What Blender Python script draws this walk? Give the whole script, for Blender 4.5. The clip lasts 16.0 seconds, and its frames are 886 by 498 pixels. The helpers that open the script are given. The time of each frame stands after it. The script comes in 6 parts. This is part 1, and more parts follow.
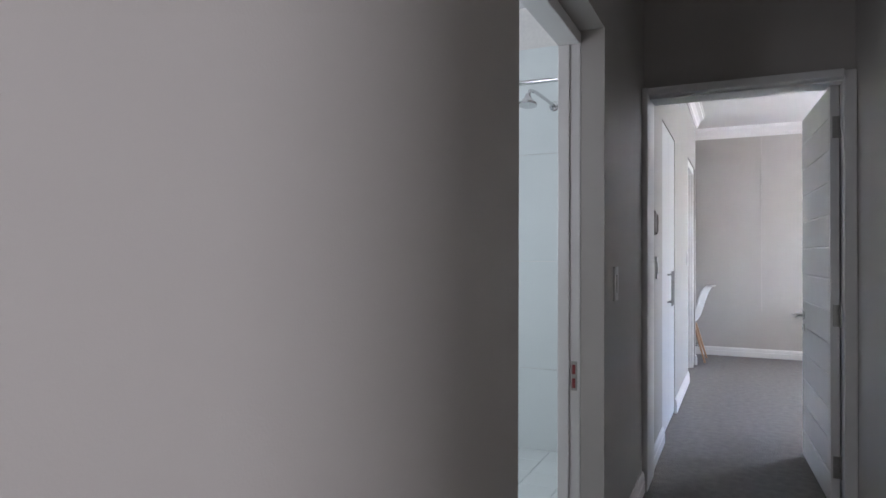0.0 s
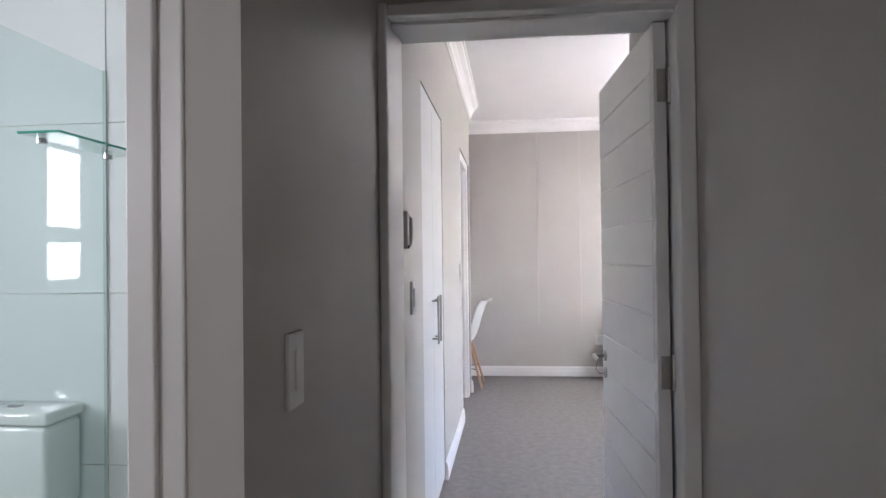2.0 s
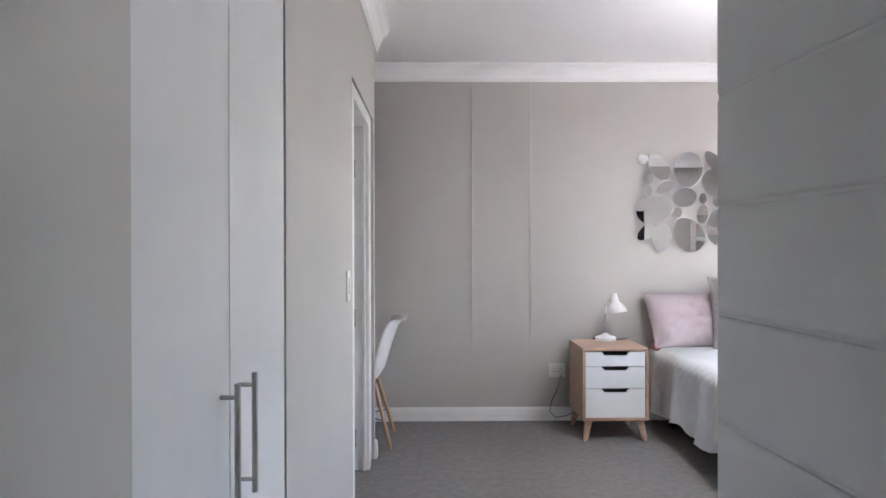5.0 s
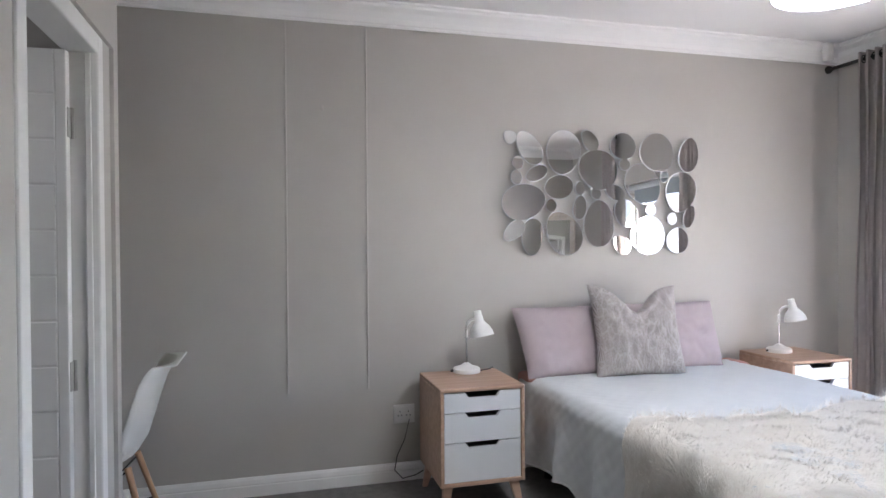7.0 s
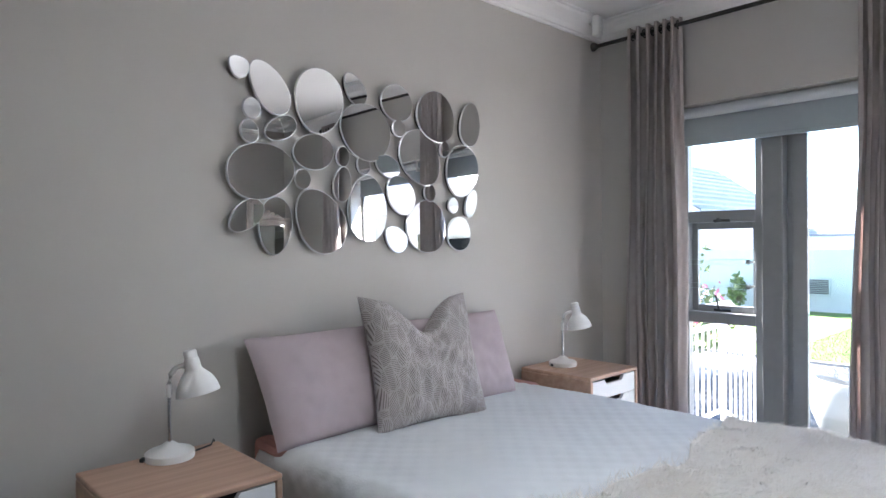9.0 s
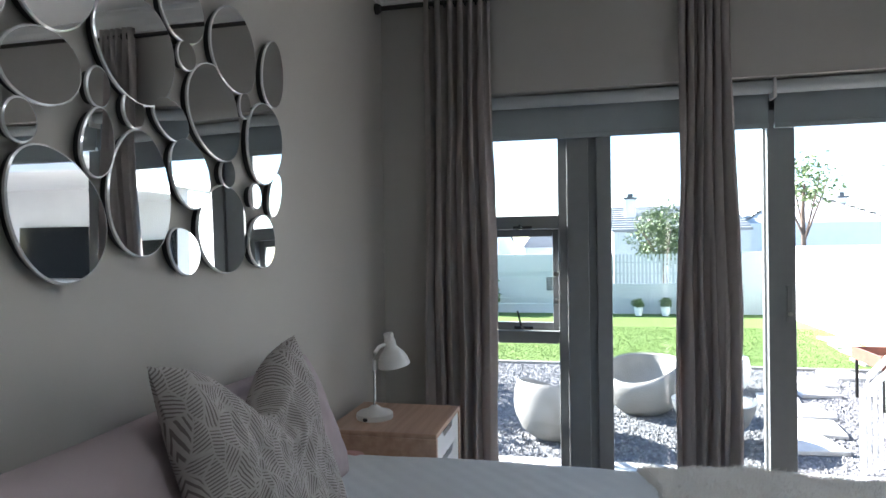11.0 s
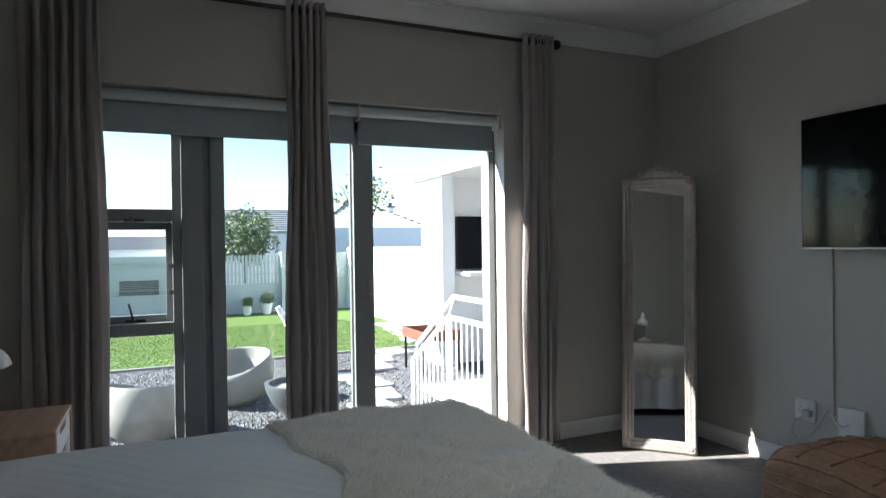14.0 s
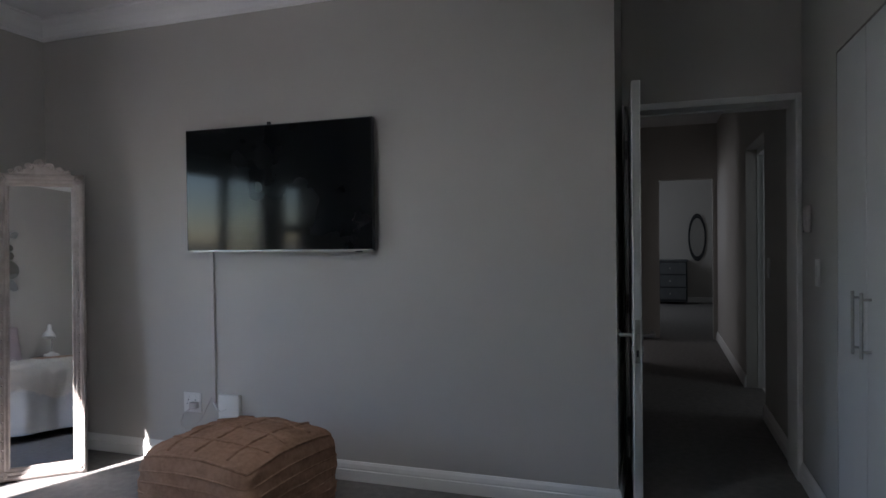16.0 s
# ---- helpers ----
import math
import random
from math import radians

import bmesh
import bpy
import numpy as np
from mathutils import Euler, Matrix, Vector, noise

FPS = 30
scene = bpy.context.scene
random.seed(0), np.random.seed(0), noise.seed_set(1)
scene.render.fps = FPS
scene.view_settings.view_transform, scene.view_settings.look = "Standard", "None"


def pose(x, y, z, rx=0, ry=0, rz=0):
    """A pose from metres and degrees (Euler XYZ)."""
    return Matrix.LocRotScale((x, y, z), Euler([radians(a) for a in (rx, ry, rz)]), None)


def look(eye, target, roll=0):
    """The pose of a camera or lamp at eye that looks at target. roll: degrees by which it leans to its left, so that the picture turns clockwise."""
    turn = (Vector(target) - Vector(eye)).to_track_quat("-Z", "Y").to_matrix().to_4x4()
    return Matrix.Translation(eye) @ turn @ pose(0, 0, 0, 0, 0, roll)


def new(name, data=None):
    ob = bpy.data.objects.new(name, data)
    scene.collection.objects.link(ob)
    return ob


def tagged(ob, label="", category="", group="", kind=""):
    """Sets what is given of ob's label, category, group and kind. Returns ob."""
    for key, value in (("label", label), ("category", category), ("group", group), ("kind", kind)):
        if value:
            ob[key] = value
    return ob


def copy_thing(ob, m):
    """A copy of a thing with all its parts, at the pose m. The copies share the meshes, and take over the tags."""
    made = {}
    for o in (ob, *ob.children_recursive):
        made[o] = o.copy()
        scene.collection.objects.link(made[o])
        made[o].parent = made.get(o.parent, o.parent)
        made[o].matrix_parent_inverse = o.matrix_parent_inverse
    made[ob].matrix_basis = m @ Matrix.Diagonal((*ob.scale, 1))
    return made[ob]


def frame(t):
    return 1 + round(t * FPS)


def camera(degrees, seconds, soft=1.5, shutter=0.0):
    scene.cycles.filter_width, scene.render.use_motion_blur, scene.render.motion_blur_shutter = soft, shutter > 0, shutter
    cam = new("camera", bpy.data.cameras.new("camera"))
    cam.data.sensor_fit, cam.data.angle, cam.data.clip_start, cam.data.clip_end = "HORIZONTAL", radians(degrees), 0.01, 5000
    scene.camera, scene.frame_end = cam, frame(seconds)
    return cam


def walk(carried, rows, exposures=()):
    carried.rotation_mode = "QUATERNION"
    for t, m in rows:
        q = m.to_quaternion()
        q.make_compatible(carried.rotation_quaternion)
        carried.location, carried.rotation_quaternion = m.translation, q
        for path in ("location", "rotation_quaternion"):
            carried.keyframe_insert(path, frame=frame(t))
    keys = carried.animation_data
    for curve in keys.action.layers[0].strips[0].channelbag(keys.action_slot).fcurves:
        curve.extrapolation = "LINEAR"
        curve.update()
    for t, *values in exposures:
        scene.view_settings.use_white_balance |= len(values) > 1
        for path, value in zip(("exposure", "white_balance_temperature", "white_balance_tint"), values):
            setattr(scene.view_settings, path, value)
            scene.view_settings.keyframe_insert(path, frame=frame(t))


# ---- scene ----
cam = camera(69.6, 16.0)
PATH = [
    (0, (-0.205, -0.311, 1.207), (-1.052, 1.5, 1.226), 0.2),
    (0.5, (-0.242, 0.041, 1.207), (-0.821, 1.955, 1.228), -0.0),
    (1, (-0.279, 0.415, 1.241), (-0.664, 2.378, 1.268), -0.1),
    (1.5, (-0.291, 0.792, 1.276), (-0.546, 2.775, 1.299), -0.3),
    (2, (-0.269, 1.19, 1.294), (-0.483, 3.178, 1.32), -0.7),
    (2.5, (-0.283, 1.561, 1.295), (-0.473, 3.552, 1.322), -0.7),
    (3, (-0.28, 1.891, 1.282), (-0.436, 3.885, 1.307), -0.8),
    (3.5, (-0.283, 2.242, 1.267), (-0.396, 4.239, 1.29), -0.6),
    (3.7, (-0.287, 2.35, 1.256), (-0.386, 4.348, 1.283), -0.7),
    (5.8, (-0.233, 3.699, 1.396), (-0.079, 5.693, 1.375), -0.1),
    (6, (-0.196, 3.808, 1.386), (0.002, 5.798, 1.368), -0.3),
    (6.5, (-0.125, 4.19, 1.391), (0.232, 6.158, 1.37), -0.4),
    (7, (-0.089, 4.499, 1.393), (0.441, 6.427, 1.372), -0.4),
    (7.5, (-0.05, 4.818, 1.396), (0.688, 6.677, 1.371), -0.4),
    (8, (0.049, 5.159, 1.386), (0.998, 6.919, 1.364), -0.5),
    (8.5, (0.119, 5.521, 1.37), (1.283, 7.148, 1.35), -0.4),
    (9, (0.224, 5.837, 1.347), (1.598, 7.29, 1.329), -0.6),
    (9.5, (0.346, 6.181, 1.357), (1.919, 7.417, 1.339), -0.7),
    (9.7, (0.384, 6.308, 1.354), (2.026, 7.449, 1.338), -0.8),
    (11.8, (0.818, 7.461, 1.394), (2.818, 7.472, 1.376), -0.6),
    (12, (0.856, 7.501, 1.398), (2.855, 7.416, 1.376), -0.6),
    (12.5, (0.771, 7.47, 1.378), (2.754, 7.211, 1.359), -0.8),
    (13, (0.595, 7.405, 1.347), (2.552, 6.992, 1.329), -0.8),
    (13.5, (0.415, 7.361, 1.327), (2.322, 6.758, 1.31), -0.8),
    (14, (0.285, 7.333, 1.317), (2.11, 6.514, 1.301), -0.8),
    (14.5, (0.196, 7.28, 1.319), (1.843, 6.146, 1.296), -0.8),
    (15, (0.108, 7.212, 1.308), (1.474, 5.751, 1.283), -0.7),
    (15.5, (0.068, 7.193, 1.297), (1.079, 5.467, 1.278), -0.6),
    (16, (0.067, 7.164, 1.311), (0.702, 5.268, 1.284), -0.7),
]
EXPOSURES = [(0, 5.65, 6200, 21), (0.8, 6.1, 6350, 22), (1.5, 6.0, 6600, 24), (3.5, 5.65, 6500, 22), (6, 4.95, 6450, 20), (7, 4.75, 6450, 19), (8, 4.45, 6400, 18), (9, 4.25, 6300, 16), (9.6, 4.05, 6300, 15),
             (10.5, 3.4, 6300, 12), (12, 3.0, 6350, 9), (13, 2.7, 6350, 7), (14, 2.4, 6350, 6), (15, 2.3, 6300, 9), (16, 3.1, 6250, 17)]
walk(cam, [(t, look(eye, target, roll)) for t, eye, target, roll in PATH], EXPOSURES)

# world, sun, exposure
world = bpy.data.worlds.new("sky")
scene.world = world
world.use_nodes = True
_n = world.node_tree.nodes
_sky = _n.new("ShaderNodeTexSky")
_sky.sky_type = "NISHITA"
_sky.sun_disc = False
SUN_EL, SUN_X, SUN_Y = 32.0, 0.335, 0.94
_sky.sun_elevation = radians(SUN_EL)
_sky.sun_rotation = math.atan2(SUN_X, SUN_Y)
_sky.air_density, _sky.dust_density, _sky.ozone_density = 1.0, 0.0, 3.0
world.node_tree.links.new(_sky.outputs[0], _n["Background"].inputs[0])
_n["Background"].inputs[1].default_value = 0.068
sun = new("sun", bpy.data.lights.new("sun", "SUN"))
sun.data.energy, sun.data.angle, sun.data.color = 4.6, radians(0.55), (1.0, 0.975, 0.94)
_h = math.cos(radians(SUN_EL)) / math.hypot(SUN_X, SUN_Y)
sun.matrix_world = look((20 * SUN_X * _h, 20 * SUN_Y * _h, 20 * math.sin(radians(SUN_EL))), (0, 0, 0))


def area_lamp(name, eye, target, width, height, watts, colour=(1, 1, 1), shape="RECTANGLE"):
    lamp = new(name, bpy.data.lights.new(name, "AREA"))
    lamp.data.shape, lamp.data.size, lamp.data.size_y = shape, width, height
    lamp.data.energy, lamp.data.color = watts, colour
    lamp.matrix_world = look(eye, target)
    return lamp


# lamps standing in for daylight; the bathroom pair is the window its tiles reflect
area_lamp("bathroom_upper_pane_light", (-3.02, 2.16, 1.745), (-1.5, 2.16, 1.745), 0.28, 0.47, 0.30, (0.88, 0.97, 1.0))
area_lamp("bathroom_lower_pane_light", (-3.02, 2.16, 1.30), (-1.5, 2.16, 1.30), 0.28, 0.22, 0.14, (0.88, 0.97, 1.0))
# added fill, kept out of view, to brighten the door jamb and corridor
area_lamp("bathroom_south_fill_light", (-1.70, 0.23, 1.6), (-1.6, 2.0, 1.4), 0.28, 0.9, 0.17, (0.92, 0.97, 1.0))
# added lamp in an unseen side room, for the corridor's west wall
area_lamp("side_room_fill_light", (2.5, -0.75, 1.5), (0.3, -0.55, 1.3), 1.4, 1.5, 1.1, (0.96, 0.98, 1.0))
# added fill for the far room and corridor; no window is built there
area_lamp("far_room_fill_light", (1.55, -4.6, 1.5), (-0.5, -4.6, 1.2), 1.2, 1.2, 1.3, (0.85, 0.95, 1.0))
# added fill inside the ensuite, whose walls have no window
area_lamp("ensuite_fill_light", (-2.35, 6.2, 1.6), (-0.9, 6.6, 1.3), 0.6, 0.9, 0.22, (0.9, 0.97, 1.0))
# the lit pendant
area_lamp("pendant_light", (1.585, 6.055, 2.146), (1.585, 6.055, 0.0), 0.30, 0.30, 0.35, (0.90, 0.97, 1.0), "DISK")
# upward fill added at the shade's top to brighten the ceiling
area_lamp("ceiling_fill_light", (1.585, 6.055, 2.40), (1.585, 6.055, 3.0), 0.26, 0.26, 1.0, (0.92, 0.97, 1.0), "DISK")


# ---- materials ----
def mat(name, colour, rough=0.6, dark=None, scale=8.0, bump=0.0, bump_scale=200.0, metal=0.0, mix=0.5, coat=0.0, spec=None):
    """Two-scale noise between colour and dark, with fine relief."""
    m = bpy.data.materials.new(name)
    m.use_nodes = True
    nt = m.node_tree
    b = nt.nodes["Principled BSDF"]
    b.inputs["Roughness"].default_value = rough
    b.inputs["Metallic"].default_value = metal
    b.inputs["Coat Weight"].default_value = coat
    if spec is not None:
        b.inputs["Specular IOR Level"].default_value = spec
    tc = nt.nodes.new("ShaderNodeTexCoord")
    dark = dark or tuple(c * 0.9 for c in colour)
    n1 = nt.nodes.new("ShaderNodeTexNoise")
    n1.inputs["Scale"].default_value, n1.inputs["Detail"].default_value = scale, 4
    n2 = nt.nodes.new("ShaderNodeTexNoise")
    n2.inputs["Scale"].default_value, n2.inputs["Detail"].default_value = scale * 0.13, 3
    add = nt.nodes.new("ShaderNodeMath")
    add.operation = "MULTIPLY_ADD"
    ramp = nt.nodes.new("ShaderNodeMapRange")
    ramp.inputs["From Min"].default_value, ramp.inputs["From Max"].default_value = 0.35, 0.65
    mixn = nt.nodes.new("ShaderNodeMix")
    mixn.data_type = "RGBA"
    mixn.inputs["A"].default_value = (*colour, 1)
    mixn.inputs["B"].default_value = (*dark, 1)
    for n in (n1, n2):
        nt.links.new(tc.outputs["Object"], n.inputs["Vector"])
    nt.links.new(n1.outputs["Fac"], add.inputs[0])
    add.inputs[1].default_value = 0.5
    half = nt.nodes.new("ShaderNodeMath")
    half.operation = "MULTIPLY"
    half.inputs[1].default_value = 0.5
    nt.links.new(n2.outputs["Fac"], half.inputs[0])
    nt.links.new(half.outputs[0], add.inputs[2])
    nt.links.new(add.outputs[0], ramp.inputs["Value"])
    nt.links.new(ramp.outputs[0], mixn.inputs["Factor"])
    nt.links.new(mixn.outputs["Result"], b.inputs["Base Color"])
    if bump:
        n3 = nt.nodes.new("ShaderNodeTexNoise")
        n3.inputs["Scale"].default_value, n3.inputs["Detail"].default_value = bump_scale, 3
        nt.links.new(tc.outputs["Object"], n3.inputs["Vector"])
        bn = nt.nodes.new("ShaderNodeBump")
        bn.inputs["Strength"].default_value, bn.inputs["Distance"].default_value = bump, 0.002
        nt.links.new(n3.outputs["Fac"], bn.inputs["Height"])
        nt.links.new(bn.outputs[0], b.inputs["Normal"])
    return m


def glass(name, tint=(0.98, 0.992, 0.988), rough=0.0):
    m = bpy.data.materials.new(name)
    m.use_nodes = True
    nt = m.node_tree
    b = nt.nodes["Principled BSDF"]
    nt.nodes.remove(b)
    out = nt.nodes["Material Output"]
    tr = nt.nodes.new("ShaderNodeBsdfTransparent")
    tr.inputs[0].default_value = (*tint, 1)
    gl = nt.nodes.new("ShaderNodeBsdfGlossy")
    gl.inputs["Roughness"].default_value = rough
    lw = nt.nodes.new("ShaderNodeLayerWeight")
    lw.inputs[0].default_value = 0.5
    pw = nt.nodes.new("ShaderNodeMath")
    pw.operation = "POWER"
    pw.inputs[1].default_value = 4.5
    nt.links.new(lw.outputs["Facing"], pw.inputs[0])
    fr = nt.nodes.new("ShaderNodeMath")
    fr.operation = "MULTIPLY_ADD"
    fr.inputs[1].default_value, fr.inputs[2].default_value = 0.75, 0.035
    nt.links.new(pw.outputs[0], fr.inputs[0])
    ms = nt.nodes.new("ShaderNodeMixShader")
    nt.links.new(fr.outputs[0], ms.inputs[0])
    nt.links.new(tr.outputs[0], ms.inputs[1])
    nt.links.new(gl.outputs[0], ms.inputs[2])
    nt.links.new(ms.outputs[0], out.inputs[0])
    return m


def wave_bump(m, scale, axis="X", strength=0.3, distance=0.003, kind="BANDS", second=None):
    """Ribs, or crossing ribs (a quilted or woven look), in the relief of a material."""
    nt = m.node_tree
    b = nt.nodes["Principled BSDF"]
    tc = nt.nodes.new("ShaderNodeTexCoord")
    prev = None
    for ax in (axis, second):
        if not ax:
            continue
        w = nt.nodes.new("ShaderNodeTexWave")
        w.wave_type, w.bands_direction, w.wave_profile = kind, ax, "SIN"
        w.inputs["Scale"].default_value = scale
        w.inputs["Distortion"].default_value = 1.2
        w.inputs["Detail"].default_value = 2
        w.inputs["Detail Scale"].default_value = 2
        nt.links.new(tc.outputs["Object"], w.inputs["Vector"])
        if prev:
            mx = nt.nodes.new("ShaderNodeMath")
            mx.operation = "MINIMUM"
            nt.links.new(prev, mx.inputs[0])
            nt.links.new(w.outputs["Fac"], mx.inputs[1])
            prev = mx.outputs[0]
        else:
            prev = w.outputs["Fac"]
    bn = nt.nodes.new("ShaderNodeBump")
    bn.inputs["Strength"].default_value, bn.inputs["Distance"].default_value = strength, distance
    nt.links.new(prev, bn.inputs["Height"])
    if b.inputs["Normal"].links:
        nt.links.new(b.inputs["Normal"].links[0].from_socket, bn.inputs["Normal"])
    nt.links.new(bn.outputs[0], b.inputs["Normal"])
    return m


def wood(name, light, darker, scale=6.0, axis="X", rough=0.45):
    m = mat(name, light, rough, darker, scale=3.0, bump=0.12, bump_scale=300)
    nt = m.node_tree
    b = nt.nodes["Principled BSDF"]
    tc = nt.nodes.new("ShaderNodeTexCoord")
    mp = nt.nodes.new("ShaderNodeMapping")
    mp.inputs["Scale"].default_value = {"X": (0.6, 14, 14), "Y": (14, 0.6, 14), "Z": (14, 14, 0.6)}[axis]
    n = nt.nodes.new("ShaderNodeTexNoise")
    n.inputs["Scale"].default_value, n.inputs["Detail"].default_value = scale, 5
    mr = nt.nodes.new("ShaderNodeMapRange")
    mr.inputs["From Min"].default_value, mr.inputs["From Max"].default_value = 0.3, 0.7
    mx = nt.nodes.new("ShaderNodeMix")
    mx.data_type = "RGBA"
    mx.inputs["A"].default_value, mx.inputs["B"].default_value = (*light, 1), (*darker, 1)
    nt.links.new(tc.outputs["Object"], mp.inputs[0])
    nt.links.new(mp.outputs[0], n.inputs["Vector"])
    nt.links.new(n.outputs["Fac"], mr.inputs["Value"])
    nt.links.new(mr.outputs[0], mx.inputs["Factor"])
    nt.links.new(mx.outputs["Result"], b.inputs["Base Color"])
    return m


def vary(m, amount=0.15):
    """Piece-to-piece change of tone."""
    nt = m.node_tree
    b = nt.nodes["Principled BSDF"]
    src = b.inputs["Base Color"].links[0].from_socket
    info = nt.nodes.new("ShaderNodeObjectInfo")
    mr = nt.nodes.new("ShaderNodeMapRange")
    mr.inputs["To Min"].default_value, mr.inputs["To Max"].default_value = 1 - amount, 1 + amount
    hs = nt.nodes.new("ShaderNodeHueSaturation")
    nt.links.new(info.outputs["Random"], mr.inputs["Value"])
    nt.links.new(mr.outputs[0], hs.inputs["Value"])
    nt.links.new(src, hs.inputs["Color"])
    nt.links.new(hs.outputs[0], b.inputs["Base Color"])
    return m


def island_vary(m, low, high):
    """Tone by loose piece within one mesh."""
    nt = m.node_tree
    b = nt.nodes["Principled BSDF"]
    g = nt.nodes.new("ShaderNodeNewGeometry")
    mx = nt.nodes.new("ShaderNodeMix")
    mx.data_type = "RGBA"
    mx.inputs["A"].default_value, mx.inputs["B"].default_value = (*low, 1), (*high, 1)
    nt.links.new(g.outputs["Random Per Island"], mx.inputs["Factor"])
    nt.links.new(mx.outputs["Result"], b.inputs["Base Color"])
    return m


PAINT = mat("greige_wall_paint", (0.492, 0.468, 0.436), 0.55, (0.473, 0.450, 0.419), 5, 0.10, 260)
CEIL = mat("white_ceiling_paint", (0.87, 0.86, 0.85), 0.7, (0.85, 0.84, 0.83), 4, 0.08, 200)
TRIM = mat("white_gloss_trim", (0.80, 0.79, 0.77), 0.32, (0.76, 0.75, 0.73), 9, 0.05, 150)
DOORP = mat("white_door_paint", (0.78, 0.77, 0.755), 0.36, (0.74, 0.73, 0.71), 7, 0.06, 180)
CUPB = mat("white_cupboard_melamine", (0.66, 0.66, 0.655), 0.38, (0.63, 0.63, 0.625), 6, 0.04, 220)
CARPET = mat("grey_loop_carpet", (0.25, 0.235, 0.225), 0.95, (0.18, 0.168, 0.162), 170, 0.9, 240, spec=0.1)
wave_bump(CARPET, 34, "X", 0.5, 0.004, second="Y")
TILE = vary(mat("pale_green_white_tile", (0.72, 0.775, 0.77), 0.035, (0.70, 0.755, 0.75), 3), 0.02)
GROUT = mat("light_grout", (0.80, 0.79, 0.76), 0.85, None, 60)
CHROME = mat("chrome", (0.62, 0.63, 0.64), 0.13, (0.55, 0.56, 0.57), 20, metal=1.0)
STEEL = mat("brushed_steel", (0.48, 0.47, 0.45), 0.34, (0.40, 0.39, 0.37), 60, metal=1.0)
CERAMIC = mat("white_ceramic", (0.80, 0.83, 0.82), 0.08, (0.78, 0.81, 0.80), 5)
PLASTIC = mat("white_plastic", (0.74, 0.73, 0.71), 0.35, (0.71, 0.70, 0.68), 15)
GREYPL = mat("grey_beige_plastic", (0.52, 0.48, 0.46), 0.45, (0.49, 0.45, 0.43), 20, 0.05)
DARKPL = mat("dark_plastic", (0.03, 0.03, 0.032), 0.5, (0.02, 0.02, 0.022), 30)
GLASS = glass("clear_glass")
SHOWERG = glass("green_tinged_glass", (0.905, 0.955, 0.947))
GLASSEDGE = mat("pale_glass_edge", (0.50, 0.60, 0.58), 0.1, (0.46, 0.56, 0.54), 8)
# wall paint made lighter to carry the highlight along the joints
JOINT = mat("joint_highlight_paint", (0.54, 0.515, 0.482), 0.5, (0.515, 0.49, 0.46), 8)
GREENG = mat("green_glass_edge", (0.05, 0.30, 0.24), 0.08, None, 8)
MIRROR = mat("mirror_silver", (0.86, 0.87, 0.87), 0.012, (0.85, 0.86, 0.86), 4, metal=1.0)
BEVELG = mat("polished_mirror_edge", (0.90, 0.91, 0.92), 0.16, (0.87, 0.88, 0.89), 9, metal=0.4)
OAK = wood("pale_oak_veneer", (0.56, 0.37, 0.27), (0.43, 0.27, 0.19), 2.5, "X")
DRAWER = mat("white_lacquer", (0.78, 0.79, 0.80), 0.30, (0.75, 0.76, 0.77), 9)
LAMPW = mat("white_enamel", (0.80, 0.79, 0.77), 0.28, (0.77, 0.76, 0.74), 9)
QUILT = mat("white_quilted_cotton", (0.655, 0.665, 0.67), 0.9, (0.615, 0.625, 0.635), 14, 0.4, 90, spec=0.2)
FUR = island_vary(mat("cream_faux_fur", (0.74, 0.69, 0.62), 0.95, None, 20, spec=0.1), (0.80, 0.745, 0.68), (0.90, 0.865, 0.815))
FURBASE = mat("cream_fur_backing", (0.84, 0.79, 0.73), 0.95, (0.80, 0.745, 0.68), 30, 0.8, 80, spec=0.1)
LILAC = mat("mauve_cotton", (0.46, 0.385, 0.40), 0.9, (0.445, 0.372, 0.387), 12, 0.3, 400, spec=0.2)
PINK = mat("dusty_pink_cotton", (0.55, 0.30, 0.27), 0.9, (0.48, 0.26, 0.23), 12, 0.3, 300, spec=0.2)
CUSHION = mat("taupe_leaf_weave", (0.47, 0.435, 0.42), 0.9, (0.43, 0.395, 0.38), 60, 0.3, 500, spec=0.2)
BEDBASE = mat("charcoal_bed_base", (0.04, 0.04, 0.045), 0.8, (0.03, 0.03, 0.033), 30, 0.3)
CURTAIN = mat("taupe_linen_curtain", (0.54, 0.49, 0.472), 0.9, (0.46, 0.415, 0.40), 30, 0.5, 500, spec=0.15)
_nt = CURTAIN.node_tree
_tl, _ms = _nt.nodes.new("ShaderNodeBsdfTranslucent"), _nt.nodes.new("ShaderNodeMixShader")
_tl.inputs[0].default_value = (0.52, 0.42, 0.39, 1)
_ms.inputs[0].default_value = 0.28
for a, b in ((_nt.nodes["Principled BSDF"].outputs[0], _ms.inputs[1]), (_tl.outputs[0], _ms.inputs[2]), (_ms.outputs[0], _nt.nodes["Material Output"].inputs[0])):
    _nt.links.new(a, b)
BLIND = mat("grey_roller_blind", (0.36, 0.40, 0.42), 0.8, (0.34, 0.38, 0.40), 20, 0.2, 500)
BLINDT = mat("pale_blind_roll", (0.52, 0.55, 0.56), 0.6, (0.49, 0.52, 0.53), 20, 0.2, 400)
ALU = mat("grey_aluminium", (0.27, 0.28, 0.285), 0.42, (0.245, 0.255, 0.26), 25, 0.05, 300, metal=0.35)
ROD = mat("dark_bronze_rod", (0.07, 0.065, 0.06), 0.35, (0.05, 0.045, 0.04), 30, metal=0.8)
SCREEN = mat("black_screen", (0.006, 0.007, 0.008), 0.09, (0.005, 0.006, 0.007), 5, spec=0.22)
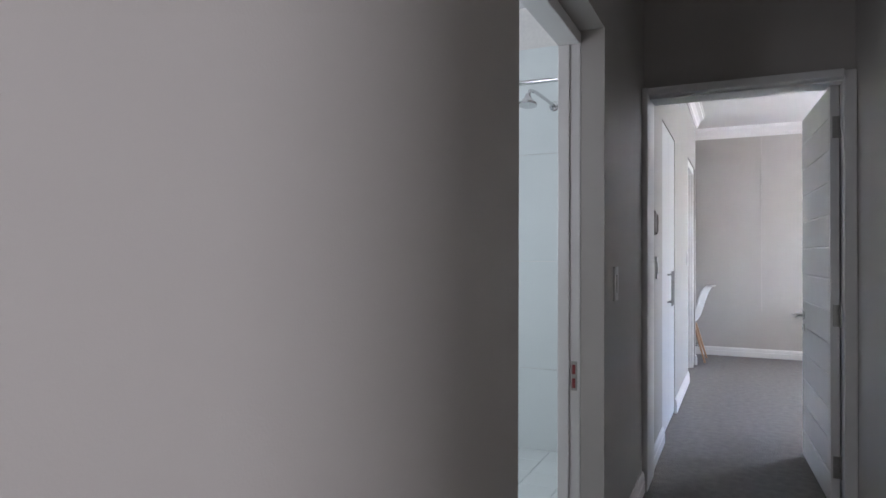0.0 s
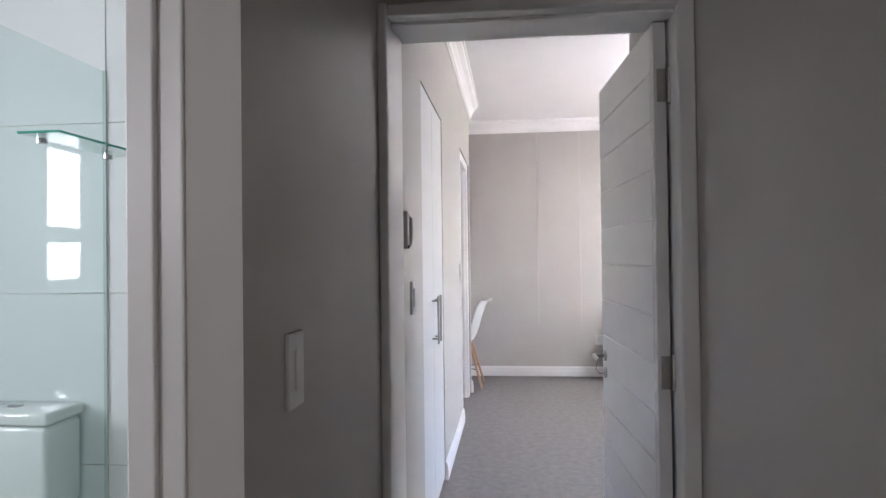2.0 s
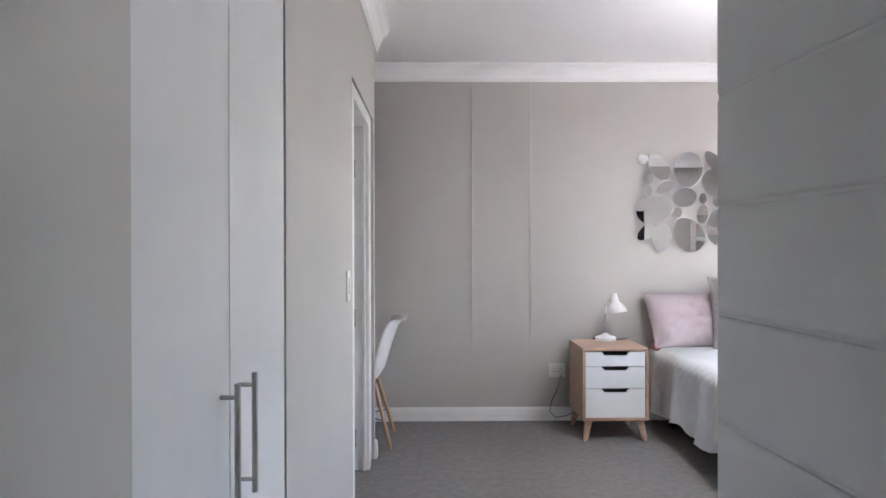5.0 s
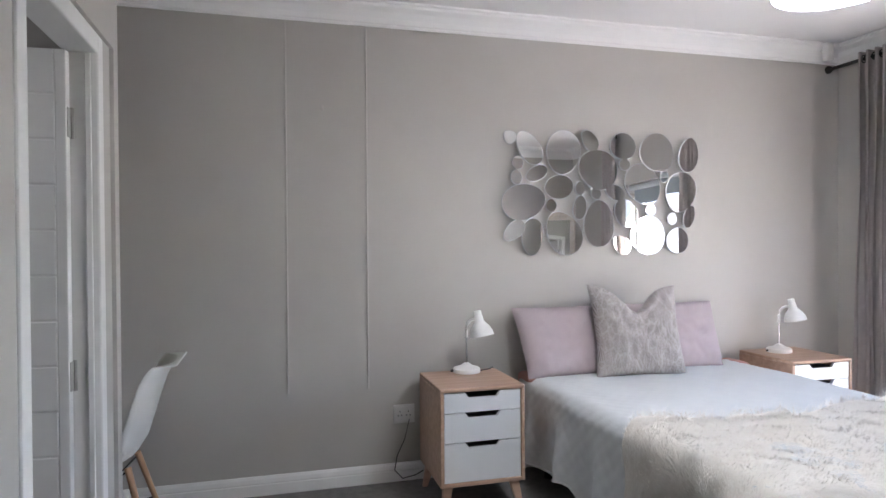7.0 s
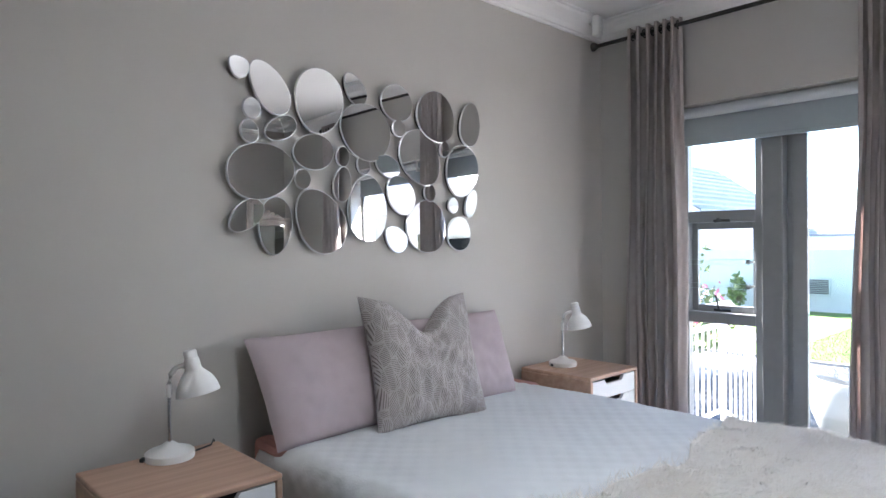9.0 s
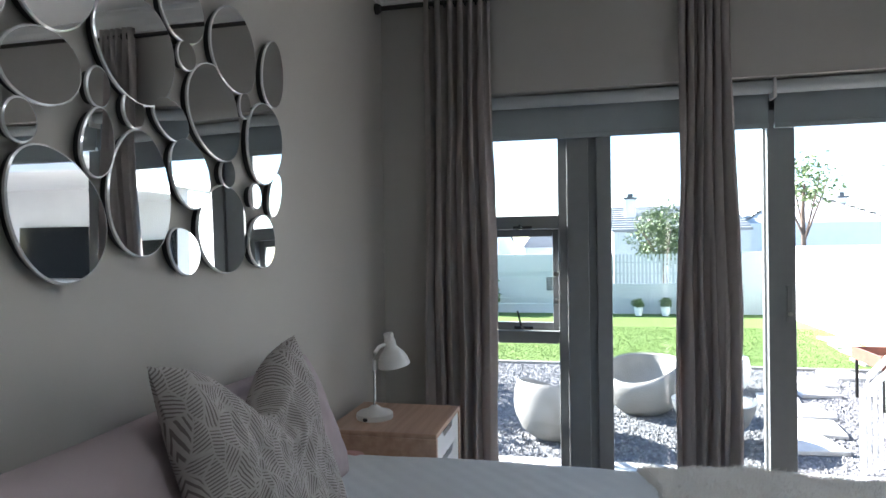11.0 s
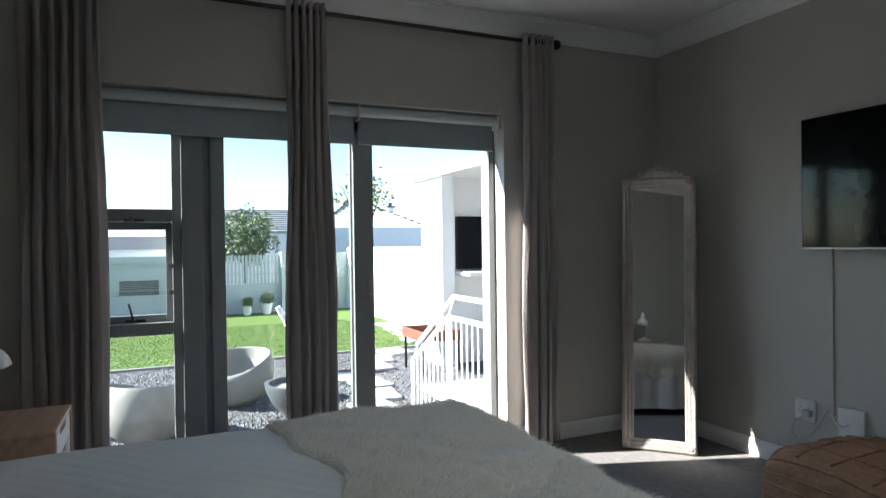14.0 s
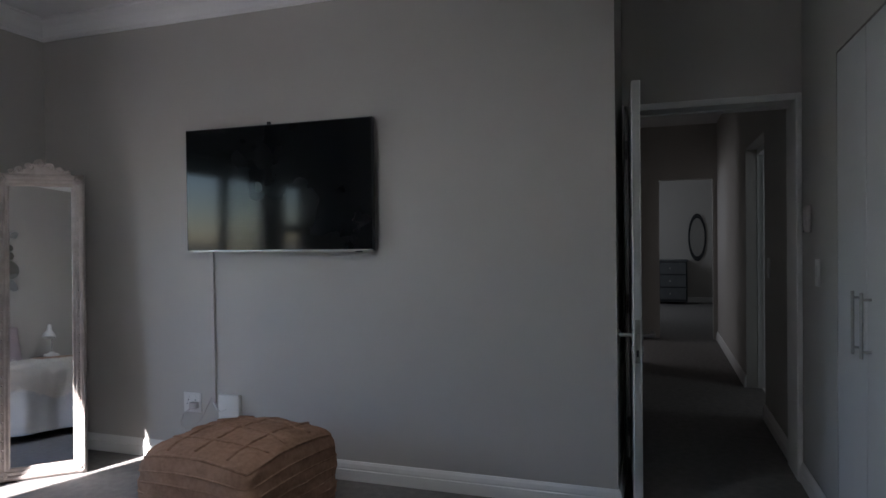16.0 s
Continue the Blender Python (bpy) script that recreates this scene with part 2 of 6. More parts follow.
BEZEL = mat("black_bezel", (0.015, 0.015, 0.016), 0.3, None, 20)
JUTE = mat("tan_jute", (0.40, 0.235, 0.155), 0.95, (0.27, 0.15, 0.095), 45, 0.9, 160, spec=0.1)
ORNATE = mat("champagne_frame", (0.50, 0.44, 0.40), 0.35, (0.38, 0.33, 0.30), 22, 0.3, 90, metal=0.45)
ORANGE = wood("pale_beech", (0.55, 0.33, 0.20), (0.45, 0.26, 0.15), 3, "Z")
GRAVEL = island_vary(mat("grey_gravel", (0.2, 0.2, 0.2), 0.9, None, 30), (0.08, 0.08, 0.085), (0.21, 0.21, 0.215))
GRAVBASE = mat("gravel_bed", (0.16, 0.16, 0.165), 0.95, (0.08, 0.08, 0.085), 40, 1.0, 60)
GRASS = island_vary(mat("lawn_blades", (0.1, 0.2, 0.03), 0.8, None, 30, spec=0.2), (0.10, 0.155, 0.045), (0.16, 0.225, 0.075))
LAWN = mat("lawn", (0.125, 0.185, 0.055), 0.9, (0.095, 0.145, 0.042), 9, 0.8, 50, spec=0.1)
WHITEW = mat("white_outdoor_paint", (0.80, 0.80, 0.79), 0.6, (0.74, 0.74, 0.73), 3, 0.15, 120)
BLUEW = mat("pale_grey_blue_render", (0.45, 0.475, 0.472), 0.75, (0.41, 0.435, 0.432), 2, 0.2, 90)
CONCRETE = mat("pale_concrete", (0.29, 0.28, 0.26), 0.75, (0.19, 0.18, 0.165), 6, 0.5, 90)
PAVER = vary(mat("pale_paver", (0.50, 0.49, 0.47), 0.8, (0.42, 0.41, 0.39), 9, 0.4, 80), 0.06)
DARKC = mat("dark_concrete", (0.11, 0.115, 0.12), 0.6, (0.08, 0.085, 0.09), 8, 0.3, 90)
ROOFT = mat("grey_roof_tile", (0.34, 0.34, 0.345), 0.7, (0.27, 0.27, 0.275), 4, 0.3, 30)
# lighter copy of the roof tile, the sun's brightness put into its colour
ROOFSUN = mat("pale_sunlit_roof_tile", (0.50, 0.50, 0.50), 0.7, (0.42, 0.42, 0.42), 4, 0.3, 30)
TERRA = mat("orange_wood", (0.19, 0.07, 0.042), 0.6, (0.12, 0.043, 0.027), 10, 0.3, 60)
LEAF = island_vary(mat("leaf", (0.06, 0.1, 0.03), 0.6, None, 20), (0.05, 0.085, 0.03), (0.15, 0.20, 0.075))
BARK = mat("bark", (0.14, 0.10, 0.075), 0.9, (0.09, 0.065, 0.05), 25, 0.8, 40)
FLOWER = mat("pink_petal", (0.60, 0.16, 0.25), 0.7, None, 20)
PAPER = mat("white_paper", (0.80, 0.79, 0.77), 0.9, None, 40)
RED = mat("dark_red_paint", (0.25, 0.04, 0.04), 0.5, None, 30)
BLACKM = mat("black_metal", (0.02, 0.02, 0.02), 0.45, None, 40, metal=0.5)
DIFFUSER = mat("lit_white_diffuser", (0.85, 0.9, 0.92), 0.5, None, 10)
_b = DIFFUSER.node_tree.nodes["Principled BSDF"]
_b.inputs["Emission Color"].default_value, _b.inputs["Emission Strength"].default_value = (0.78, 0.95, 1.0, 1), 1.1


# ---- mesh helpers ----
def finish(name, bm, material, parent=None, label="", smooth=False):
    me = bpy.data.meshes.new(name)
    bm.normal_update()
    bm.to_mesh(me)
    bm.free()
    me.materials.append(material)
    if smooth:
        for p in me.polygons:
            p.use_smooth = True
        me.set_sharp_from_angle(angle=radians(38))
    ob = new(name, me)
    if parent:
        ob.parent = parent
    if label:
        ob["label"] = label
    return ob


def part(name, bm, material, parent, label="", smooth=False):
    return finish(name, bm, material, parent, label, smooth)


def thing(name, base, label, category, group="", rot=0.0, kind=""):
    ob = new(name)
    ob.empty_display_size = 0.1
    ob.matrix_world = pose(*base, 0, 0, rot)
    return tagged(ob, label, category, group, kind)


def box(bm, x0, y0, z0, x1, y1, z1, bevel=0.0, seg=2, m=None):
    vs = [bm.verts.new((x, y, z)) for x in (x0, x1) for y in (y0, y1) for z in (z0, z1)]
    fs = [bm.faces.new([vs[i] for i in q]) for q in ((0, 1, 3, 2), (4, 6, 7, 5), (0, 4, 5, 1), (2, 3, 7, 6), (0, 2, 6, 4), (1, 5, 7, 3))]
    if bevel:
        es = list({e for f in fs for e in f.edges})
        r = bmesh.ops.bevel(bm, geom=es, offset=bevel, segments=seg, profile=0.5, affect="EDGES")
        vs = list({v for f in r["faces"] for v in f.verts} | {v for v in vs if v.is_valid})
    if m is not None:
        bmesh.ops.transform(bm, matrix=m, verts=[v for v in vs if v.is_valid])
    return vs


def B(x0, y0, z0, x1, y1, z1, bevel=0.0, seg=2, m=None):
    bm = bmesh.new()
    box(bm, min(x0, x1), min(y0, y1), min(z0, z1), max(x0, x1), max(y0, y1), max(z0, z1), bevel, seg, m)
    return bm


def boxes(lst, bevel=0.0):
    bm = bmesh.new()
    for b in lst:
        box(bm, *b, bevel)
    return bm


def lathe(profile, n=28, bm=None, m=None, caps=True):
    """Turn (radius, z) pairs round z."""
    bm = bm or bmesh.new()
    rings = []
    for r, z in profile:
        rings.append([bm.verts.new((r * math.cos(2 * math.pi * i / n), r * math.sin(2 * math.pi * i / n), z)) for i in range(n)])
    for a, b in zip(rings, rings[1:]):
        for i in range(n):
            bm.faces.new((a[i], a[(i + 1) % n], b[(i + 1) % n], b[i]))
    if caps:
        bm.faces.new(rings[0][::-1])
        bm.faces.new(rings[-1])
    if m is not None:
        bmesh.ops.transform(bm, matrix=m, verts=[v for ring in rings for v in ring])
    return bm


def tube(points, r, n=10, bm=None, taper=1.0):
    """A round bar along points."""
    bm = bm or bmesh.new()
    pts = [Vector(p) for p in points]
    rings = []
    up = Vector((0, 0, 1))
    for i, p in enumerate(pts):
        t = (pts[min(i + 1, len(pts) - 1)] - pts[max(i - 1, 0)]).normalized()
        ref = up if abs(t.dot(up)) < 0.95 else Vector((1, 0, 0))
        a = t.cross(ref).normalized()
        b = t.cross(a).normalized()
        rr = r * (1 + (taper - 1) * i / max(1, len(pts) - 1))
        rings.append([bm.verts.new(p + (a * math.cos(2 * math.pi * k / n) + b * math.sin(2 * math.pi * k / n)) * rr) for k in range(n)])
    for a, b in zip(rings, rings[1:]):
        for k in range(n):
            bm.faces.new((a[k], a[(k + 1) % n], b[(k + 1) % n], b[k]))
    bm.faces.new(rings[0])
    bm.faces.new(rings[-1][::-1])
    bmesh.ops.recalc_face_normals(bm, faces=bm.faces[:])
    return bm


def prism(outline, z0, z1, bm=None, m=None, bevel=0.0):
    """A flat outline (x, y) given depth from z0 to z1."""
    bm = bm or bmesh.new()
    lo = [bm.verts.new((x, y, z0)) for x, y in outline]
    hi = [bm.verts.new((x, y, z1)) for x, y in outline]
    n = len(outline)
    fs = [bm.faces.new(lo[::-1]), bm.faces.new(hi)]
    for i in range(n):
        fs.append(bm.faces.new((lo[i], lo[(i + 1) % n], hi[(i + 1) % n], hi[i])))
    bmesh.ops.recalc_face_normals(bm, faces=fs)
    if bevel:
        bmesh.ops.bevel(bm, geom=list(fs[1].edges), offset=bevel, segments=2, profile=0.5, affect="EDGES")
    if m is not None:
        bmesh.ops.transform(bm, matrix=m, verts=bm.verts[:])
    return bm


def sheet(nu, nv, f, bm=None):
    """A surface f(u, v), u and v from 0 to 1."""
    bm = bm or bmesh.new()
    g = [[bm.verts.new(f(i / nu, j / nv)) for j in range(nv + 1)] for i in range(nu + 1)]
    fs = [bm.faces.new((g[i][j], g[i + 1][j], g[i + 1][j + 1], g[i][j + 1])) for i in range(nu) for j in range(nv)]
    bmesh.ops.recalc_face_normals(bm, faces=fs)
    return bm


def thicken(ob, t):
    m = ob.modifiers.new("thickness", "SOLIDIFY")
    m.thickness, m.offset = t, -1.0
    return ob


def structure(name, bm, material, label, category, smooth=False):
    return tagged(finish(name, bm, material, None, "", smooth), label, category, "", "structure")


def pieces(name, mesh, mats, parent):
    """Objects of their own on one mesh."""
    for m in mats:
        ob = new(name, mesh)
        ob.parent = parent
        ob.matrix_local = m


def mesh_of(name, bm, material):
    me = bpy.data.meshes.new(name)
    bm.normal_update()
    bm.to_mesh(me)
    bm.free()
    me.materials.append(material)
    return me


# ---- large structure ----
XW, XE = -0.668, 0.28            # west wall of room and corridor, east wall of corridor
YD0, YD1 = 3.19, 3.35            # wall with the bedroom door
YT, YB = 4.015, 8.162            # television wall, bed wall
XN, XO = 3.862, 4.14             # window wall, inner and outer face
ZC, ZCORN = 2.76, 2.637          # ceiling, underside of cornice
WT = 0.12

structure("floor", B(-2.6, -7.2, -0.12, XO, YB + 0.15, 0.0), CARPET, "grey-brown loop pile carpet in rooms and corridor", "floor")


def wall_x(name, x0, x1, y0, y1, z1, holes, label="smooth greige painted plaster wall"):
    """A wall along y with openings (y0, y1, z0, z1)."""
    bm = bmesh.new()
    y = y0
    for a, b, za, zb in sorted(holes):
        if a > y:
            box(bm, x0, y, 0, x1, a, z1)
        if za > 0:
            box(bm, x0, a, 0, x1, b, za)
        if zb < z1:
            box(bm, x0, a, zb, x1, b, z1)
        y = b
    if y < y1:
        box(bm, x0, y, 0, x1, y1, z1)
    return structure(name, bm, PAINT, label, "wall")


def wall_y(name, y0, y1, x0, x1, z1, holes, label="smooth greige painted plaster wall", material=None):
    bm = bmesh.new()
    x = x0
    for a, b, za, zb in sorted(holes):
        if a > x:
            box(bm, x, y0, 0, a, y1, z1)
        if za > 0:
            box(bm, a, y0, 0, b, y1, za)
        if zb < z1:
            box(bm, a, y0, zb, b, y1, z1)
        x = b
    if x < x1:
        box(bm, x, y0, 0, x1, y1, z1)
    return structure(name, bm, material or PAINT, label, "wall")


YS = 7.34                         # where the west wall ends at the desk recess
BATH = (1.09, 2.103, 0.0, 2.062)  # openings with plaster reveals
ENS = (6.22, 7.27, 0.0, 2.165)
CUP = (4.03, 4.885, 0.0, 2.095)
wall_x("wall_west", XW - WT, XW, -1.65, YS, ZC, [BATH, CUP, ENS])
# opening to the unseen side room, sized to let the added light through
wall_x("wall_corridor_east", XE, XE + WT, -1.65, YD0, ZC, [(-1.35, 0.1, 0, 2.1)])
wall_y("wall_door", YD0, YD1, XW, XE + WT, ZC, [(XW, 0.28, 0, 2.068)])
wall_y("wall_television", YT - WT, YT, 0.25, XN, ZC, [])
wall_x("wall_niche", 0.25, 0.37, YD1, YT - WT, ZC, [])
wall_y("wall_bed", YB, YB + 0.15, -2.3, XO, ZC, [], "greige plaster wall with shallow vertical grooves")
wall_x("wall_recess", -2.3, -2.18, YS - WT, YB, ZC, [])
wall_y("wall_recess_south", YS - WT, YS, -2.18, XW - WT, ZC, [])
WIN = (5.29, 7.70, 0.0, 2.145)
wall_x("wall_window", XN, XO, YT - WT, YB, ZC, [WIN])
# ensuite and bathroom shells
wall_x("wall_ensuite", -2.5, -2.38, 4.95, YS - WT, ZC, [])
wall_y("wall_ensuite_south", 4.95, 5.05, -2.38, XW - WT, ZC, [])
BYB = 3.51
wall_x("wall_bathroom_west", -3.2, -3.08, 0.2, BYB + 0.1, ZC, [])
wall_y("wall_bathroom_south", 0.1, 0.2, -3.2, XW - WT, ZC, [])
wall_y("wall_bathroom_north", BYB + 0.008, BYB + 0.11, -3.08, XW - WT, ZC, [], "white grouted bathroom wall behind tiles", GROUT)
structure("cupboard_back", B(-1.32, 3.93, 0, -1.28, 4.94, ZC), PAINT, "plain wall behind the cupboard", "wall")
# far rooms
wall_y("wall_corridor_end", -1.77, -1.65, -2.4, XE + WT, ZC, [(-0.62, 0.03, 0, 2.06)])
wall_y("wall_far_room", -6.75, -6.62, -2.4, 2.0, ZC, [])
wall_x("wall_far_room_west", -2.4, -2.28, -6.62, -1.77, ZC, [])
wall_x("wall_far_room_east", 1.7, 1.82, -6.62, -1.77, ZC, [])
wall_y("wall_far_room_north", -1.77, -1.65, XE + WT, 2.7, ZC, [])
# unseen shell round the added corridor light
wall_x("wall_side_room", 2.58, 2.7, -1.65, 0.4, ZC, [])
wall_y("wall_side_room_north", 0.3, 0.42, XE + WT, 2.58, ZC, [])

structure("ceiling", B(-3.2, -6.75, ZC, XO, YB + 0.15, ZC + 0.1), CEIL, "smooth white painted plasterboard ceiling", "ceiling")
structure("roof_slab", B(-3.4, -6.9, ZC + 0.1, XO + 0.12, YB + 0.3, ZC + 0.42), WHITEW, "white roof slab edge over the house", "roof")


def cornice(name, p0, p1, inward):
    """A stepped cove along the top of a wall; its ends are mitred."""
    prof = [(0, 0), (0.012, 0), (0.014, 0.014), (0.022, 0.018), (0.030, 0.045), (0.052, 0.075), (0.082, 0.094), (0.086, 0.108), (0.100, 0.112), (0.100, ZC - ZCORN), (0, ZC - ZCORN)]
    a, b, n = Vector((*p0, ZCORN)), Vector((*p1, ZCORN)), Vector((*inward, 0))
    t = (b - a).normalized()
    bm = bmesh.new()
    r0 = [bm.verts.new(a + n * d + t * d + Vector((0, 0, h))) for d, h in prof]
    r1 = [bm.verts.new(b + n * d - t * d + Vector((0, 0, h))) for d, h in prof]
    for i in range(len(prof)):
        j = (i + 1) % len(prof)
        bm.faces.new((r0[i], r0[j], r1[j], r1[i]))
    bm.faces.new(r0)
    bm.faces.new(r1[::-1])
    bmesh.ops.recalc_face_normals(bm, faces=bm.faces[:])
    return structure(name, bm, CEIL, "white moulded plaster cornice under the ceiling", "cornice")


cornice("cornice_bed", (-2.18, YB), (XN, YB), (0, -1))
cornice("cornice_window", (XN, YT), (XN, YB), (-1, 0))
cornice("cornice_television", (0.15, YT), (XN, YT), (0, 1))
cornice("cornice_west", (XW, YD1), (XW, YS + 0.1), (1, 0))


def baseboard(name, p0, p1, inward, h=0.105, extra=0.0):
    a, b, n = Vector((*p0, 0)), Vector((*p1, 0)), Vector((*inward, 0))
    prof = [(0, 0), (0.018, 0), (0.018, h * 0.55), (0.014, h * 0.60), (0.016, h * 0.66), (0.013, h * 0.86), (0.006, h), (0, h)]
    bm = bmesh.new()
    r0 = [bm.verts.new(a + n * d + Vector((0, 0, z))) for d, z in prof]
    r1 = [bm.verts.new(b + n * d + Vector((0, 0, z))) for d, z in prof]
    for i in range(len(prof)):
        j = (i + 1) % len(prof)
        bm.faces.new((r0[i], r0[j], r1[j], r1[i]))
    bm.faces.new(r0)
    bm.faces.new(r1[::-1])
    bmesh.ops.recalc_face_normals(bm, faces=bm.faces[:])
    return structure(name, bm, TRIM, "white painted moulded baseboard along the wall", "baseboard")


baseboard("baseboard_bed", (-2.18, YB), (XN, YB), (0, -1))
baseboard("baseboard_television", (0.25, YT), (XN, YT), (0, 1))
baseboard("baseboard_window_south", (XN, YT), (XN, WIN[0]), (-1, 0))
baseboard("baseboard_window_north", (XN, WIN[1]), (XN, YB), (-1, 0))
baseboard("baseboard_niche", (0.25, YD1), (0.25, YT), (-1, 0))
baseboard("baseboard_west_a", (XW, YD1), (XW, CUP[0]), (1, 0))
baseboard("baseboard_west_b", (XW, CUP[1]), (XW, ENS[0]), (1, 0))
baseboard("baseboard_west_c", (XW, ENS[1]), (XW, YS + 0.018), (1, 0))
baseboard("baseboard_stub", (XW, YS), (XW - 1.5, YS), (0, 1))
baseboard("baseboard_corridor_a", (XW, -1.65), (XW, BATH[0]), (1, 0))
baseboard("baseboard_corridor_b", (XW, BATH[1]), (XW, YD0), (1, 0))
baseboard("baseboard_corridor_c", (XE, 0.1), (XE, YD0), (-1, 0))
baseboard("baseboard_far_room", (-2.2, -6.62), (1.6, -6.62), (0, 1))

# shallow panel joints on the bed wall, their highlight put into paler paint
for gx in (0.014, 0.465):
    structure("wall_joint", B(gx - 0.005, YB - 0.006, 0.55, gx + 0.005, YB, ZCORN, 0.002), JOINT, "narrow raised plaster joint on the bed wall", "joint")
structure("wall_bracket_mark", B(0.206, YB - 0.006, 2.146, 0.222, YB, 2.170, 0.002), GREYPL, "small leftover fixing mark on the bed wall", "mark")


def door_lining(name, x_face, y0, y1, ztop, deep, ri, material=TRIM):
    """White frame set in a shallow plaster reveal of a wall along y: reveal ring, frame posts and head."""
    hole = ri
    root = tagged(new(name), "white painted timber door frame in a plaster reveal", "door frame", "", "structure")
    d = 0.016
    rv = boxes([(x_face - WT + d, hole[0], 0, x_face - d, y0 - 0.07, hole[3]), (x_face - WT + d, y1 + 0.07, 0, x_face - d, hole[1], hole[3]),
                (x_face - WT + d, y0 - 0.07, ztop + 0.07, x_face - d, y1 + 0.07, hole[3])])
    part("reveal", rv, PAINT, root, "greige plaster reveal")
    for nm, b in (("post", (x_face - deep, y0 - 0.07, 0, x_face - 0.006, y0, ztop + 0.07)), ("post", (x_face - deep, y1, 0, x_face - 0.006, y1 + 0.07, ztop + 0.07)), ("head", (x_face - deep, y0, ztop, x_face - 0.006, y1, ztop + 0.07))):
        part(nm, B(*b, 0.006), material, root)
    for b in ((x_face - 0.05, y0, 0, x_face - 0.030, y0 + 0.012, ztop), (x_face - 0.05, y1 - 0.012, 0, x_face - 0.030, y1, ztop)):
        part("door_stop", B(*b, 0.003), material, root)
    return root


# bathroom frame, set back behind a plain plaster reveal
BFX0, BFX1 = -0.842, -0.757
root = tagged(new("door_frame_bathroom"), "white painted timber frame set back in the bathroom doorway", "door frame", "", "structure")
for nm, b in (("post", (BFX0, 2.097, 0, BFX1, 2.15, 2.058)), ("post", (BFX0, 1.045, 0, BFX1, 1.096, 2.058)), ("head", (BFX0, 1.096, 2.012, BFX1, 2.097, 2.058))):
    part(nm, B(*b, 0.004), TRIM, root)
for b in ((BFX0 + 0.001, 2.084, 0, -0.797, 2.097, 2.012), (BFX0 + 0.001, 1.096, 0, -0.797, 1.109, 2.012)):
    part("door_stop", B(*b, 0.003), TRIM, root)
strike = part("strike_plate", B(-0.790, 2.093, 0.695, -0.768, 2.0975, 0.805, 0.001), STEEL, root, "steel strike plate")
for z in (0.705, 0.757):
    part("strike_slot", B(-0.786, 2.0915, z, -0.774, 2.0935, z + 0.036), RED, strike)
EY0, EY1 = 6.35, 7.06
door_lining("door_frame_ensuite", XW, EY0, EY1, 2.085, WT, ENS)

# bedroom door frame
root = tagged(new("door_frame_bedroom"), "white painted timber frame of the bedroom doorway", "door frame", "", "structure")
for nm, b in (("post", (XW + 0.001, 3.088, 0, -0.638, YD1 + 0.012, 2.071)), ("post", (0.226, 3.135, 0, XE - 0.001, 3.224, 2.071)), ("hinge_post", (0.237, 3.224, 0, XE - 0.001, YD1 + 0.012, 2.071)),
              ("head", (-0.638, 3.100, 2.032, 0.226, YD1 + 0.012, 2.071))):
    part(nm, B(*b, 0.006), TRIM, root)
part("door_stop", B(-0.638, 3.155, 2.022, 0.226, 3.224, 2.032, 0.003), TRIM, root)


def lever_handle(parent, x, y, z, side, toward):
    """A round-rose lever handle with a key rose under it. side: +1 or -1 along local y; toward: +1 or -1 along local x."""
    h = part("lever_handle", lathe([(0.025, 0), (0.025, 0.006), (0.022, 0.008)], 20, m=pose(x, y, z, -90 * side)), STEEL, parent, "brushed steel lever handle", True)
    part("lever", tube([(x, y, z), (x, y + 0.045 * side, z), (x + 0.012 * toward, y + 0.055 * side, z), (x + 0.125 * toward, y + 0.055 * side, z - 0.003)], 0.0095, 10), STEEL, h, "", True)
    part("key_rose", lathe([(0.024, 0), (0.024, 0.006), (0.021, 0.008)], 20, m=pose(x, y, z - 0.075, -90 * side)), STEEL, h, "", True)
    part("keyhole", B(x - 0.003, y + 0.0075 * side, z - 0.088, x + 0.003, y + 0.009 * side, z - 0.068), DARKPL, h)
    return h


def plank_door(name, width, height, label, grooves=13):
    """A leaf with horizontal V-grooves; origin at the hinge, along local +x, 40 mm thick round y = 0."""
    d = tagged(new(name), label, "door", "", "structure")
    t = 0.02
    step = height / grooves
    part("core", B(0.002, -t + 0.004, 0.006, width, t - 0.004, height), DOORP, d)
    bm = B(0, -t, 0.003, 0.035, t, height, 0.003)
    part("stile", bm, DOORP, d)
    for i in range(grooves):
        part("plank", B(0.037, -t, 0.005 + i * step, width, t, 0.005 + (i + 1) * step - 0.005, 0.004), DOORP, d)
    lever_handle(d, width - 0.065, t, 0.85, 1, -1)
    lever_handle(d, width - 0.065, -t, 0.85, -1, -1)
    part("lock_plate", B(width - 0.001, -0.011, 0.73, width + 0.002, 0.011, 0.93, 0.001), STEEL, d, "steel lock plate on the door edge")
    part("latch", B(width + 0.002, -0.006, 0.84, width + 0.011, 0.006, 0.87, 0.002), STEEL, d)
    part("key_slot", B(width + 0.002, -0.005, 0.76, width + 0.004, 0.005, 0.79), DARKPL, d)
    for hz in (0.14, 0.865, 1.77):
        h = part("hinge", B(-0.003, -0.020, hz, 0.001, 0.010, hz + 0.105, 0.001), STEEL, d, "brushed steel hinge")
        part("hinge_pin", tube([(-0.006, -0.027, hz - 0.003), (-0.006, -0.027, hz + 0.108)], 0.007, 8), STEEL, h)
    return d


leaf = plank_door("door_bedroom", 0.862, 2.024, "white painted door with horizontal grooves, standing open")
leaf.matrix_world = pose(0.203, 3.258, 0.006, 0, 0, 93.4)
leaf2 = plank_door("door_ensuite", 0.69, 2.075, "white grooved door opened into the ensuite")
leaf2.matrix_world = pose(XW - 0.10, EY1 - 0.026, 0.006, 0, 0, 178)


